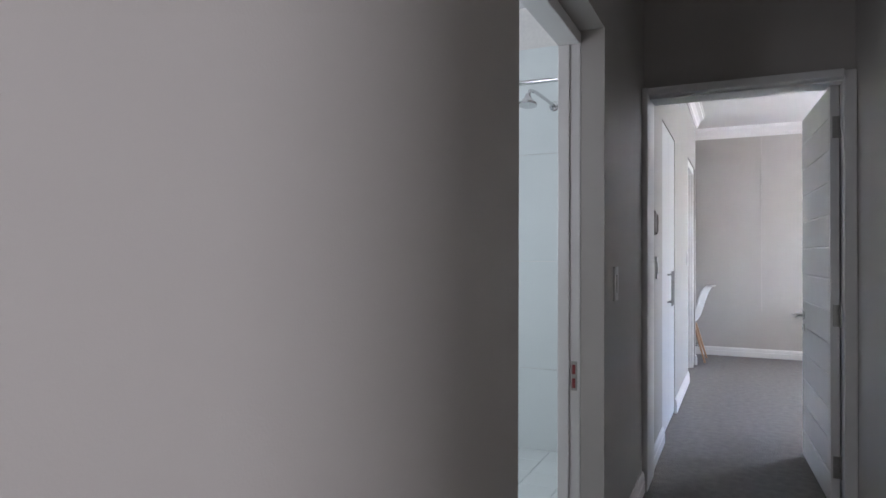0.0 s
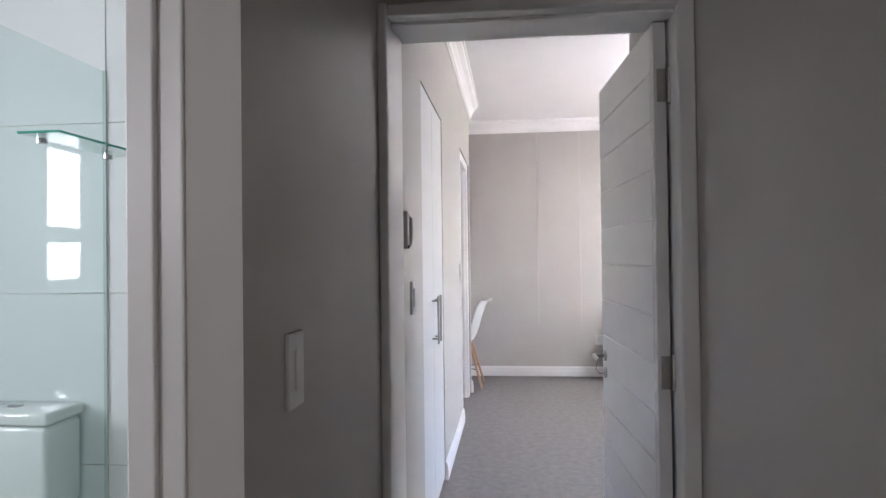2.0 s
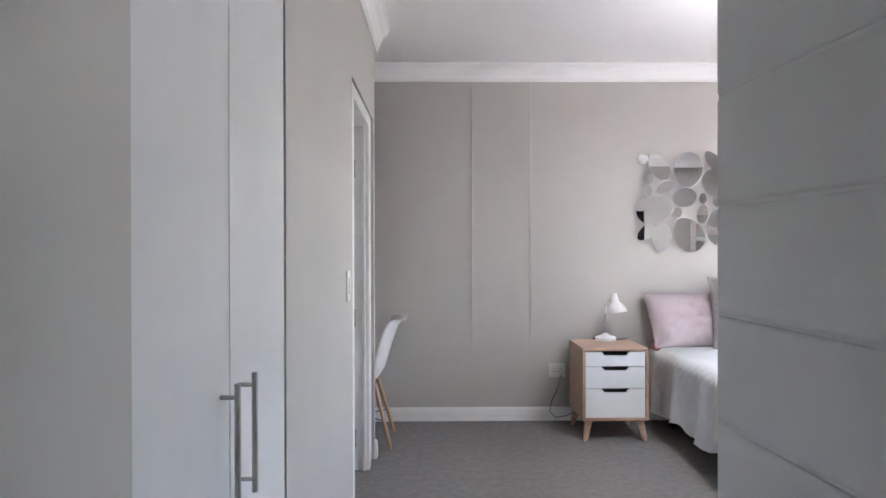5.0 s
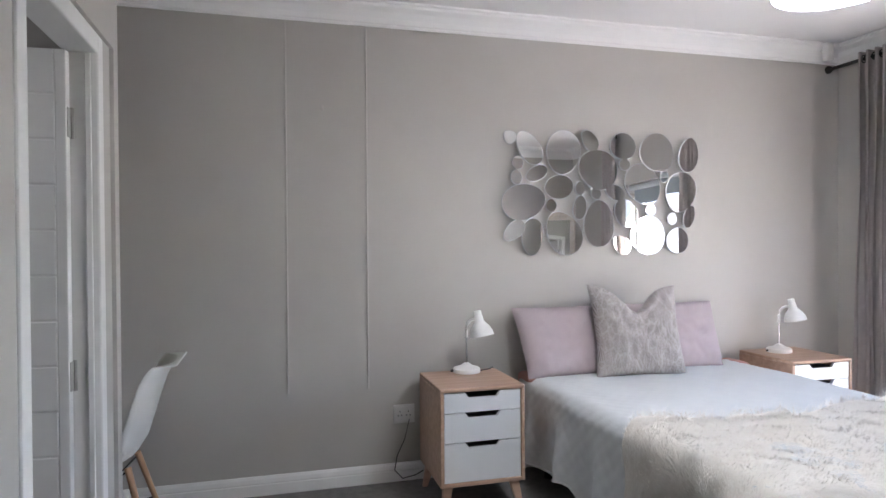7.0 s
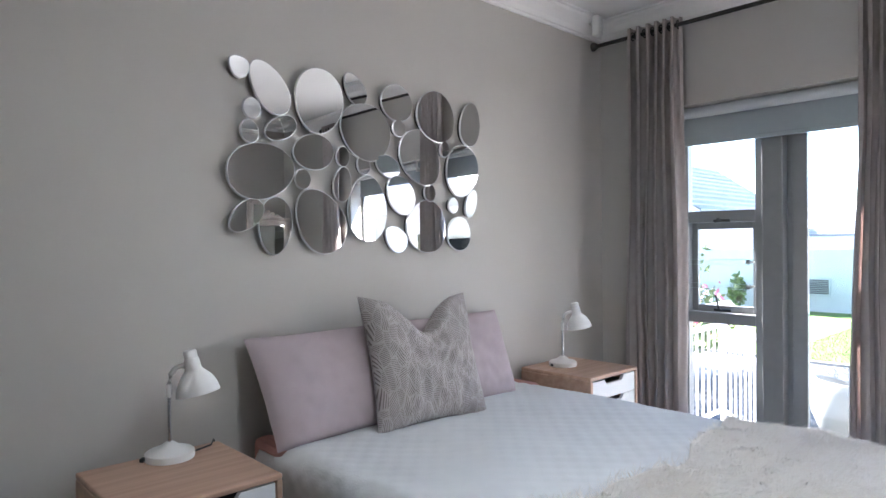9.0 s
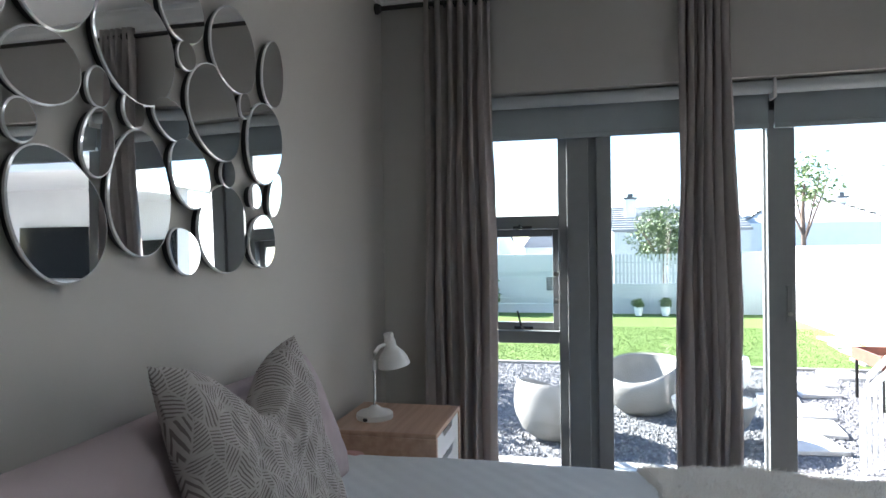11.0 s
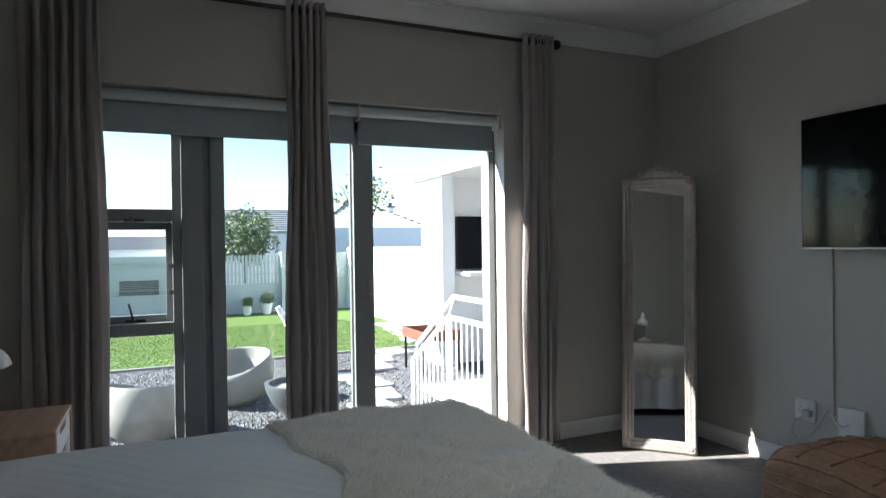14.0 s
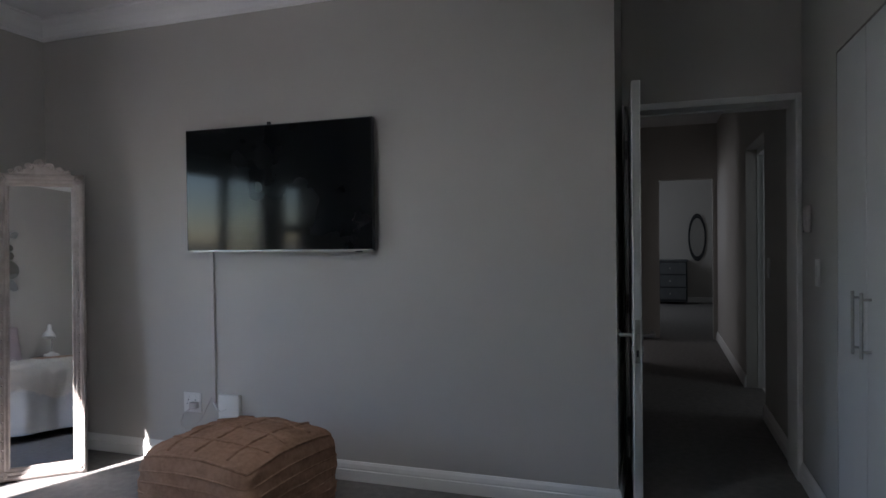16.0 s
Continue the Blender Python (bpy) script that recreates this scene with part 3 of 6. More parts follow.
# fitted cupboard flush with the west wall
def cupboard():
    c = thing("wall_cupboard", (0, 0, 0), "white flush two-door cupboard set in the wall", "cupboard")
    y0, y1, ym = CUP[0], CUP[1], 4.43
    part("carcass", boxes([(-1.27, y0 + 0.004, 0.0, XW - 0.03, y0 + 0.02, 2.09), (-1.27, y1 - 0.02, 0, XW - 0.03, y1 - 0.004, 2.09), (-1.27, y0 + 0.02, 2.07, XW - 0.03, y1 - 0.02, 2.09), (-1.27, y0 + 0.02, 0.0, -1.25, y1 - 0.02, 2.07)]), CUPB, c)
    # the gap's shade is put in as a dark strip
    part("edge_strip", B(XW - 0.03, y1 - 0.012, 0.0, XW - 0.012, y1 - 0.002, 2.09), DARKPL, c, "dark strip standing for the shade in the gap")
    for a, b, hy in ((y0 + 0.003, ym - 0.002, ym - 0.055), (ym + 0.002, y1 - 0.014, ym + 0.055)):
        d = part("door", B(XW - 0.022, a, 0.02, XW - 0.002, b, 2.088, 0.002), CUPB, c)
        h = part("handle", tube([(XW + 0.030, hy, 0.86), (XW + 0.030, hy, 1.10)], 0.006, 10), STEEL, d, "brushed steel bar handle", True)
        for hz in (0.885, 1.075):
            part("handle_post", tube([(XW - 0.002, hy, hz), (XW + 0.030, hy, hz)], 0.0045, 8), STEEL, h)
    return c


cupboard()


# window wall: aluminium window and sliding door
def window_unit():
    w = tagged(new("window_1"), "grey aluminium window with an open hinged sash", "window", "", "structure")
    X0, X1 = 4.02, 4.08
    yA, yB = 7.245, WIN[1]
    F = lambda nm, *b: part(nm, B(*b, 0.004), ALU, w)
    F("jamb", X0, yA - 0.035, 0, X1, yA + 0.012, 2.14)
    F("jamb", X0, yB - 0.05, 0, X1, yB, 2.14)
    F("head", X0, yA + 0.012, 2.09, X1, yB - 0.05, 2.14)
    F("sill", X0, yA + 0.012, 0.0, X1, yB - 0.05, 0.10)
    F("transom", X0, yA + 0.012, 1.455, X1, yB - 0.05, 1.525)
    F("transom", X0, yA + 0.012, 0.85, X1, yB - 0.05, 0.915)
    for z0, z1 in ((1.525, 2.09), (0.10, 0.85)):
        g = part("pane", B(4.046, yA + 0.012, z0, 4.051, yB - 0.05, z1), GLASS, w)
        g.visible_shadow = False
    s = part("sash", boxes([(4.075, yA + 0.005, 0.915, 4.105, yA + 0.045, 1.455), (4.075, yB - 0.085, 0.915, 4.105, yB - 0.045, 1.455), (4.075, yA + 0.045, 1.415, 4.105, yB - 0.085, 1.455), (4.075, yA + 0.045, 0.915, 4.105, yB - 0.085, 0.955)], 0.003), ALU, w)
    g = part("pane", B(4.088, yA + 0.045, 0.955, 4.093, yB - 0.085, 1.415), GLASS, s)
    g.visible_shadow = False
    ly = 0.5 * (yA + yB) - 0.03
    for z in (1.455, 0.925):
        h = part("latch", B(X0 - 0.012, ly - 0.05, z, X0 - 0.001, ly + 0.05, z + 0.016, 0.003), DARKPL, w, "black sash latch")
        part("latch_lever", tube([(X0 - 0.016, ly, z + 0.008), (X0 - 0.034, ly + 0.01, z + 0.02), (X0 - 0.03, ly + 0.03, z + (0.10 if z < 1 else 0.0))], 0.006, 8), DARKPL, h)
    for z in (1.221, 1.081):
        bar = part("safety_bar", B(3.944, yA + 0.01, z - 0.016, 3.952, yB - 0.01, z + 0.016, 0.002), GLASS, w, "clear acrylic safety bar")
        bar.visible_shadow = False
        for dz in (-0.016, 0.014):
            part("bar_edge", B(3.9435, yA + 0.012, z + dz, 3.9525, yB - 0.012, z + dz + 0.002), GLASSEDGE, bar)
        for yy in (yA + 0.02, yB - 0.03):
            k = part("bar_fixing", lathe([(0.013, 0), (0.013, 0.01), (0.006, 0.014)], 12, m=pose(3.944, yy, z, 0, -90)), STEEL, w)
            part("bar_spacer", tube([(3.952, yy, z), (X0, yy, z)], 0.006, 8), STEEL, k)
    # sliding door beside it
    d = tagged(new("door_1"), "grey aluminium sliding glass door pushed open", "sliding door", "", "structure")
    F = lambda nm, *b: part(nm, B(*b, 0.004), ALU, d)
    F("jamb", 3.99, 7.10, 0, 4.10, 7.21, 2.14)
    F("jamb", 3.99, WIN[0], 0, 4.10, WIN[0] + 0.045, 2.14)
    F("head", 3.99, WIN[0] + 0.045, 2.08, 4.10, 7.10, 2.14)
    F("track", 3.97, WIN[0] + 0.045, 0.0, 4.12, 7.10, 0.035)
    for k, (xx, y0, y1) in enumerate(((4.062, 6.18, 7.10), (4.018, 6.122, 7.06))):
        p = part("panel", boxes([(xx, y0, 0.04, xx + 0.03, y0 + (0.075 if k == 0 else 0.124), 2.08), (xx, y1 - 0.075, 0.04, xx + 0.03, y1, 2.08), (xx, y0 + 0.075, 2.01, xx + 0.03, y1 - 0.075, 2.08), (xx, y0 + 0.075, 0.04, xx + 0.03, y1 - 0.075, 0.12)], 0.003), ALU, d)
        g = part("pane", B(xx + 0.012, y0 + 0.075, 0.12, xx + 0.017, y1 - 0.075, 2.01), GLASS, p)
        g.visible_shadow = False
        if k:
            part("door_pull", B(xx - 0.014, y0 + 0.02, 0.98, xx, y0 + 0.045, 1.16, 0.004), ALU, p)
            part("lock_button", lathe([(0.010, 0), (0.010, 0.014)], 12, m=pose(xx - 0.014, y0 + 0.032, 1.02, 0, -90)), STEEL, p)


window_unit()


def blind(y0, y1, drop):
    b = thing("roller_blind", (3.93, 0.5 * (y0 + y1), 2.0), "grey roller blind drawn almost up under the lintel", "blind", "roller blinds")
    w = 0.5 * (y1 - y0)
    part("tube", tube([(0, -w, 0.108), (0, w, 0.108)], 0.033, 16), BLINDT, b, "pale rolled tube", True)
    part("fabric", B(0.030, -w + 0.012, drop - 2.0, 0.032, w - 0.012, 0.10), BLIND, b)
    part("bottom_bar", B(0.022, -w + 0.010, drop - 2.0 - 0.012, 0.040, w - 0.010, drop - 2.0 + 0.012, 0.003), BLIND, b)
    for s in (-1, 1):
        part("bracket", B(-0.045, s * w - 0.004, 0.05, 0.045, s * w + 0.004, 0.142, 0.002), PLASTIC, b)


blind(5.31, 6.238, 1.928)
blind(6.242, 7.68, 1.928)


def curtain(y0, y1, folds, seed, top=0.8):
    """Cloth gathered on the rod; top is the width at the rod over the width at the floor."""
    c = thing("curtain", (3.77, 0.5 * (y0 + y1), 0.0), "taupe linen eyelet curtain gathered in deep folds", "curtain", "curtains")
    w = y1 - y0
    rnd = random.Random(seed)
    ph = [rnd.uniform(-0.5, 0.5) for _ in range(folds * 2 + 2)]

    def f(u, v):
        k = u * folds
        a = 2 * math.pi * (k + 0.22 * math.sin(3.1 * u + seed) * (1 - v))
        i = int(k * 2)
        wob = ph[min(i, len(ph) - 1)] * 0.25
        low = 1 - v
        x = 0.042 * math.sin(a) * (0.85 + 0.25 * low) + 0.016 * math.sin(1.7 * a + 3 * v + ph[0]) * low
        y = (-w / 2 + w * u) * (top + (1 - top) * low ** 0.7) + 0.013 * math.sin(2 * a + wob + 2.2 * v) * (0.5 + low) + 0.02 * low * (u - 0.5) * ph[1] + 0.006 * math.sin(9 * v + 5 * u)
        q = Vector((u * folds * 2.6 + seed * 7.0, v * 1.6, seed))
        x += 0.014 * noise.noise(q) * (0.4 + low) + 0.007 * noise.noise(Vector((u * folds * 7.0, v * 4.0, seed + 5.0)))
        y += 0.014 * noise.noise(q + Vector((9, 0, 0))) * (0.4 + low) + 0.004 * noise.noise(Vector((u * folds * 6.0, v * 9.0, seed)))
        return (x, y, 0.03 + 2.615 * v)
    thicken(part("cloth", sheet(folds * 26, 44, f), CURTAIN, c, "", True), 0.002)
    for k in range(folds * 2):
        yy = (-w / 2 + w * (k + 0.5) / (folds * 2)) * top
        part("eyelet", lathe([(0.020, -0.003), (0.027, -0.003), (0.027, 0.003), (0.020, 0.003), (0.020, -0.003)], 16, m=pose(0.0, yy, 2.60, 90, 0, 0), caps=False), ROD, c)


curtain(7.555, 7.905, 6, 1, 0.92)
curtain(6.42, 6.705, 6, 2, 0.74)
curtain(4.935, 5.215, 5, 3, 0.82)


def curtain_rod():
    r = thing("curtain_rod", (3.77, 6.5, 2.60), "dark bronze curtain rod on wall brackets", "curtain rod")
    part("pole", tube([(0, -1.54, 0), (0, 1.645, 0)], 0.0125, 12), ROD, r, "", True)
    for y in (-1.555,):
        part("finial", lathe([(0.006, -0.03), (0.026, -0.026), (0.032, -0.004), (0.032, 0.012), (0.022, 0.026), (0.004, 0.032)], 16, m=pose(0, y, 0, 90)), ROD, r, "", True)
    part("end_socket", lathe([(0.028, 0), (0.028, 0.012), (0.018, 0.03)], 16, m=pose(0, 1.661, 0, 90)), ROD, r, "", True)
    for y in (-1.42, -0.02, 1.12):
        b = part("bracket", tube([(0.0, y, -0.014), (0.04, y, -0.016), (0.09, y, -0.016)], 0.006, 8), ROD, r)
        part("wall_plate", B(0.084, y - 0.014, -0.05, 0.092, y + 0.014, 0.02, 0.002), ROD, b)


curtain_rod()

# ---- outdoors ----
ZG = -0.50
bm = bmesh.new()
N = 44
for i in range(N):
    a, b = 2 * math.pi * i / N, 2 * math.pi * (i + 1) / N
    bm.faces.new([bm.verts.new(p) for p in ((0, 0, ZG - 0.05), (900 * math.cos(a), 900 * math.sin(a), ZG - 0.05), (900 * math.cos(b), 900 * math.sin(b), ZG - 0.05))])
bmesh.ops.remove_doubles(bm, verts=bm.verts[:], dist=0.001)
structure("ground", bm, GRAVBASE, "bare ground round the house reaching the horizon", "ground")
structure("gravel_yard", B(XO, -2.0, ZG - 0.05, 10.75, 16.0, ZG - 0.012), GRAVBASE, "grey crushed stone yard outside the bedroom", "gravel")
structure("lawn_ground", B(10.83, -1.5, ZG - 0.05, 18.3, 16.0, ZG + 0.0), LAWN, "mown green lawn behind a pale kerb", "lawn")
structure("kerb", B(10.75, -1.5, ZG - 0.06, 10.83, 16.0, ZG + 0.03, 0.008), CONCRETE, "pale concrete kerb between gravel and lawn", "kerb")
# slab and steps
ZS = -0.10
structure("patio_slab", B(XO, 4.6, ZG - 0.05, 5.02, 8.3, ZS, 0.01), PAVER, "pale boarded slab outside the sliding door", "slab")
for i in range(9):
    structure("deck_board", B(XO + 0.005 + i * 0.096, 4.62, ZS, XO + 0.005 + i * 0.096 + 0.088, 8.28, ZS + 0.022, 0.004), PAVER, "pale weathered deck board by the door", "deck board")
structure("step", B(5.02, 5.02, ZG - 0.05, 5.40, 8.0, ZS - 0.14, 0.01), PAVER, "pale concrete step down to the gravel", "step")
structure("step", B(5.40, 5.02, ZG - 0.05, 5.78, 8.0, ZS - 0.28, 0.01), PAVER, "pale concrete step down to the gravel", "step")


def railing(y):
    r = thing("stair_railing", (0, y, 0), "white painted steel railing with upright bars beside the steps", "railing", "stair railings")
    top = [(4.18, 0, 0.69), (5.245, 0, 0.69), (6.09, 0, 0.19)]
    rail = part("top_rail", tube(top, 0.022, 8), WHITEW, r, "", True)
    part("hand_rail", tube([(4.18, -0.05, 0.86), (5.24, -0.05, 0.86), (6.10, -0.05, 0.33)], 0.022, 8), WHITEW, r, "", True)
    part("bottom_rail", tube([(4.18, 0, 0.02), (5.245, 0, 0.02), (6.09, 0, -0.42)], 0.016, 8), WHITEW, r, "", True)
    n = 20
    for i in range(n):
        x = 4.20 + (6.07 - 4.20) * i / (n - 1)
        zt = 0.69 if x < 5.245 else 0.69 - (x - 5.245) * 0.5 / 0.845
        zb = 0.02 if x < 5.245 else 0.02 - (x - 5.245) * 0.44 / 0.845
        part("baluster", tube([(x, 0, zb), (x, 0, zt)], 0.009, 6), WHITEW, r)
    for x, zt, zb in ((4.22, 0.69, ZS), (5.245, 0.69, ZG), (6.09, 0.19, ZG)):
        p = part("post", tube([(x, 0, zb), (x, 0, zt)], 0.022, 8), WHITEW, r, "", True)
        part("rail_bracket", tube([(x, 0, zt), (x, -0.05, zt + 0.14)], 0.008, 6), WHITEW, p)


railing(5.065)
railing(7.96)


def far_house(name, x0, x1, y0, y1, z_eave, z_ridge, label, along="y", hip=0.0, roof=None):
    h = thing(name, (0.5 * (x0 + x1), 0.5 * (y0 + y1), ZG), label, "house")
    dx, dy = 0.5 * (x1 - x0), 0.5 * (y1 - y0)
    part("wall", B(-dx, -dy, 0, dx, dy, z_eave - ZG), WHITEW, h)
    e = 0.06
    bm = bmesh.new()
    steps = 11
    for s in (-1, 1):
        for i in range(steps):
            a, b = i / steps, (i + 1) / steps
            za, zb = z_eave + (z_ridge - z_eave) * a - ZG, z_eave + (z_ridge - z_eave) * b - ZG
            if along == "y":
                xa, xb = s * (dx + e) * (1 - a), s * (dx + e) * (1 - b)
                vs = [(xa, -dy - e, za + 0.06), (xa, dy + e, za + 0.06), (xb, dy + e, zb), (xb, -dy - e, zb), (xa, -dy - e, za - 0.04), (xa, dy + e, za - 0.04)]
            else:
                ya, yb = s * (dy + e) * (1 - a), s * (dy + e) * (1 - b)
                ea, eb = dx + e - hip * a, dx + e - hip * b
                vs = [(-ea, ya, za + 0.06), (ea, ya, za + 0.06), (eb, yb, zb), (-eb, yb, zb), (-ea, ya, za - 0.04), (ea, ya, za - 0.04)]
            q = [bm.verts.new(v) for v in vs]
            bm.faces.new(q[:4])
            bm.faces.new((q[0], q[4], q[5], q[1]))
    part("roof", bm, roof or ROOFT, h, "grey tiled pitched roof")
    for s in (-1, 1):
        bm = bmesh.new()
        if along == "y":
            t = [(-dx, s * dy, z_eave - ZG), (dx, s * dy, z_eave - ZG), (0, s * dy, z_ridge - ZG - 0.05)]
        else:
            t = [(s * dx, -dy, z_eave - ZG), (s * dx, dy, z_eave - ZG), (s * (dx - hip), 0, z_ridge - ZG - 0.03)]
        bm.faces.new([bm.verts.new(v) for v in t])
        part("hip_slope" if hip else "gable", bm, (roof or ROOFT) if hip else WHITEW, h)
    return h


# boundary wall and fence
structure("boundary_wall_north", B(18.3, 6.5, ZG, 18.5, 18.0, 1.10), BLUEW, "pale grey-blue rendered garden wall", "garden wall")
structure("boundary_wall_south", B(18.3, -3.0, ZG, 18.5, 3.82, 1.12), BLUEW, "pale grey-blue rendered garden wall", "garden wall")
structure("boundary_pillar", B(18.15, 3.82, ZG, 18.6, 4.2, 1.15), BLUEW, "rendered pillar of the garden wall", "pillar")


def picket_fence():
    f = thing("fence", (18.4, 5.35, ZG), "pale slatted metal fence between garden walls", "fence")
    for z in (0.45, 0.75, 1.05, 1.35):
        part("rail", B(-0.02, -1.15, z, 0.02, 1.15, z + 0.03), BLUEW, f)
    for i in range(24):
        y = -1.12 + i * 0.097
        part("slat", B(-0.008, y - 0.030, 0.3, 0.008, y + 0.030, 1.58), BLUEW, f)
    part("plinth", B(-0.09, -1.15, 0, 0.09, 1.15, 0.80), BLUEW, f)


picket_fence()


def chimney(house, x, y, z0, z1, w):
    c = part("chimney", B(x - w, y - w, z0, x + w, y + w, z1, 0.02), WHITEW, house)
    part("chimney_cap", boxes([(x - w - 0.05, y - w - 0.05, z1, x + w + 0.05, y + w + 0.05, z1 + 0.07), (x - w * 0.5, y - w * 0.5, z1 + 0.07, x + w * 0.5, y + w * 0.5, z1 + 0.22)]), DARKC, c, "dark chimney cap")


house = far_house("neighbour_house", 24, 31, 1.7, 6.2, 1.82, 2.85, "white neighbouring house with a grey tiled roof")
chimney(house, -1.5, 1.55, 2.2, 3.55, 0.2)
# this hipped roof takes the tile with sunlight put into the colour
house = far_house("neighbour_house", 26, 36, -3.5, 1.5, 2.05, 3.5, "white neighbouring house with a hipped roof lightened as if sunlit", "x", 3.0, ROOFSUN)
chimney(house, -3.3, -1.35, 2.6, 3.5, 0.15)
far_house("neighbour_house", 27, 34, 6.9, 9.6, 1.30, 1.80, "low white neighbouring house with a grey roof")
far_house("neighbour_house", 27, 35, 11.0, 19.0, 1.50, 2.60, "white neighbouring house with a long grey roof")
far_house("neighbour_house", 20, 28, 14.9, 21.1, 2.30, 4.50, "tall white neighbouring house with a steep grey roof", "x")


def wall_vent(y, z):
    v = thing("wall_vent", (18.29, y, z), "grey slatted louvre set in the garden wall", "louvre", "louvres in the garden wall")
    part("surround", boxes([(-0.02, -0.50, -0.22, 0.0, -0.46, 0.22), (-0.02, 0.46, -0.22, 0.0, 0.50, 0.22), (-0.02, -0.46, 0.19, 0.0, 0.46, 0.22), (-0.02, -0.46, -0.22, 0.0, 0.46, -0.19)]), BLUEW, v)
    for k in range(8):
        z = -0.18 + k * 0.047
        part("slat", B(-0.016, -0.46, z, -0.004, 0.46, z + 0.030), DARKC, v)


wall_vent(7.76, 0.30)
wall_vent(11.28, 0.14)


# covered patio of the house wing
def patio_wing():
    w = thing("house_wing", (9.5, 1.5, ZG), "white covered patio wing of the house", "house wing")
    Z = -ZG
    part("back_wall", B(-0.45, -5.0, 0, -0.25, 1.78, 2.32 + Z), WHITEW, w)
    part("end_wall", B(-0.6, 1.78, 0, 0.2, 1.98, 2.32 + Z), WHITEW, w)
    part("roof", B(-2.45, -5.0, 2.32 + Z, 0.5, 2.05, 2.48 + Z, 0.02), WHITEW, w)
    part("parapet", B(-2.15, -5.0, 2.48 + Z, 0.2, 0.9, 3.4 + Z, 0.01), BLUEW, w)
    part("post", B(-1.68, 1.72, 0.0, -1.58, 1.82, 2.32 + Z, 0.008), WHITEW, w)
    part("floor", B(-2.3, -5.0, 0, -0.45, 0.85, 0.12), PAVER, w)
    part("shelf", B(-0.95, -3.5, 0.84 + Z, -0.45, 1.70, 0.90 + Z, 0.006), WHITEW, w)
    s = part("wall_screen", B(-0.53, -1.1, 0.93 + Z, -0.46, 1.70, 1.73 + Z, 0.01), SCREEN, w, "black flat panel on the patio wall")
    part("bench", B(-1.0, -3.4, 0.12, -0.5, 1.0, 0.55, 0.02), TERRA, w, "orange-brown wooden bench")
    return w


patio_wing()
structure("paving", B(5.95, 2.4, ZG - 0.05, 7.7, 4.35, ZG + 0.05, 0.01), PAVER, "bright pale paving beside the steps", "paving")
structure("yard_wall", B(12.2, -2.0, ZG, 18.3, 2.3, 1.25), WHITEW, "white rendered yard wall in full sun", "garden wall")

# ---- bathroom ----
def tiled(parent, w, h, cols, rows, base, thick=0.008, gap=0.003):
    """A grid of tiles over w x h at the pose base (tiles lie in local x, z; face to -y)."""
    tw, th = w / cols, h / rows
    me = mesh_of("tile", B(gap / 2, 0, gap / 2, tw - gap / 2, thick, th - gap / 2, 0.0012, 1), TILE)
    pieces("tile", me, [base @ Matrix.Translation((i * tw, 0, j * th)) for i in range(cols) for j in range(rows)], parent)


bath_floor = structure("bathroom_floor", B(-3.08, 0.2, 0.001, XW - WT, BYB, 0.006), GROUT, "pale mosaic tiled bathroom floor", "floor")


def glass_panel():
    g = thing("shower_screen", (-1.833, 0, 0), "frameless clear glass shower screen standing on the floor", "shower screen")
    p = part("pane", B(-0.004, 2.54, 0.02, 0.004, BYB - 0.012, 2.03, 0.001), SHOWERG, g)
    p.visible_shadow = False
    part("edge", B(-0.005, 2.532, 0.02, 0.005, 2.54, 2.03), GLASSEDGE, g, "pale green glass edge")
    part("wall_channel", B(-0.006, BYB - 0.010, 0.006, 0.006, BYB, 2.035), GLASSEDGE, g)
    part("floor_channel", B(-0.008, 2.54, 0.006, 0.008, BYB - 0.014, 0.024), CHROME, g)
    c = part("clamp", B(-0.018, 2.63, 2.005, 0.018, 2.675, 2.055, 0.004), CHROME, g, "chrome glass clamp")
    part("support_bar", tube([(0.0, 2.655, 2.045), (1.05, 2.655, 2.045)], 0.011, 12), CHROME, g, "", True)
    part("bar_flange", lathe([(0.024, 0), (0.024, 0.006), (0.014, 0.01)], 16, m=pose(1.056, 2.655, 2.045, 0, -90)), CHROME, g, "", True)
    return g


glass_panel()


def shower_head():
    s = thing("wall_shower", (-1.24, BYB, 2.12), "chrome shower head on a bent wall arm", "shower head")
    part("arm", tube([(0, -0.004, 0), (0, -0.20, 0.0), (0, -0.40, -0.005), (0, -0.50, -0.02), (0, -0.53, -0.055)], 0.010, 12), CHROME, s, "", True)
    part("flange", lathe([(0.03, 0), (0.03, 0.006), (0.014, 0.012)], 18, m=pose(0, 0, 0, 90)), CHROME, s, "", True)
    part("head", lathe([(0.012, -0.045), (0.018, -0.06), (0.022, -0.075), (0.040, -0.092), (0.050, -0.10), (0.050, -0.112), (0.044, -0.114)], 22, m=pose(0, -0.53, 0, -8)), CHROME, s, "", True)
    return s


shower_head()


def glass_shelf():
    s = thing("glass_shelf", (-1.73, 3.26, 1.70), "green-edged glass shelf on chrome brackets in the shower", "shelf")
    p = part("plate", B(-0.07, -0.235, -0.004, 0.07, 0.24, 0.004, 0.001), SHOWERG, s)
    part("front_edge", B(0.07, -0.235, -0.004, 0.073, 0.24, 0.004), GREENG, s)
    part("end_edge", B(-0.07, -0.238, -0.004, 0.073, -0.235, 0.004), GREENG, s)
    for y, x in ((-0.15, -0.085), (0.19, -0.085), (0.235, 0.03)):
        part("bracket", lathe([(0.012, -0.014), (0.018, -0.012), (0.018, 0.004), (0.012, 0.006)], 14, m=pose(x + 0.03, y, -0.008)), CHROME, s, "", True)


glass_shelf()


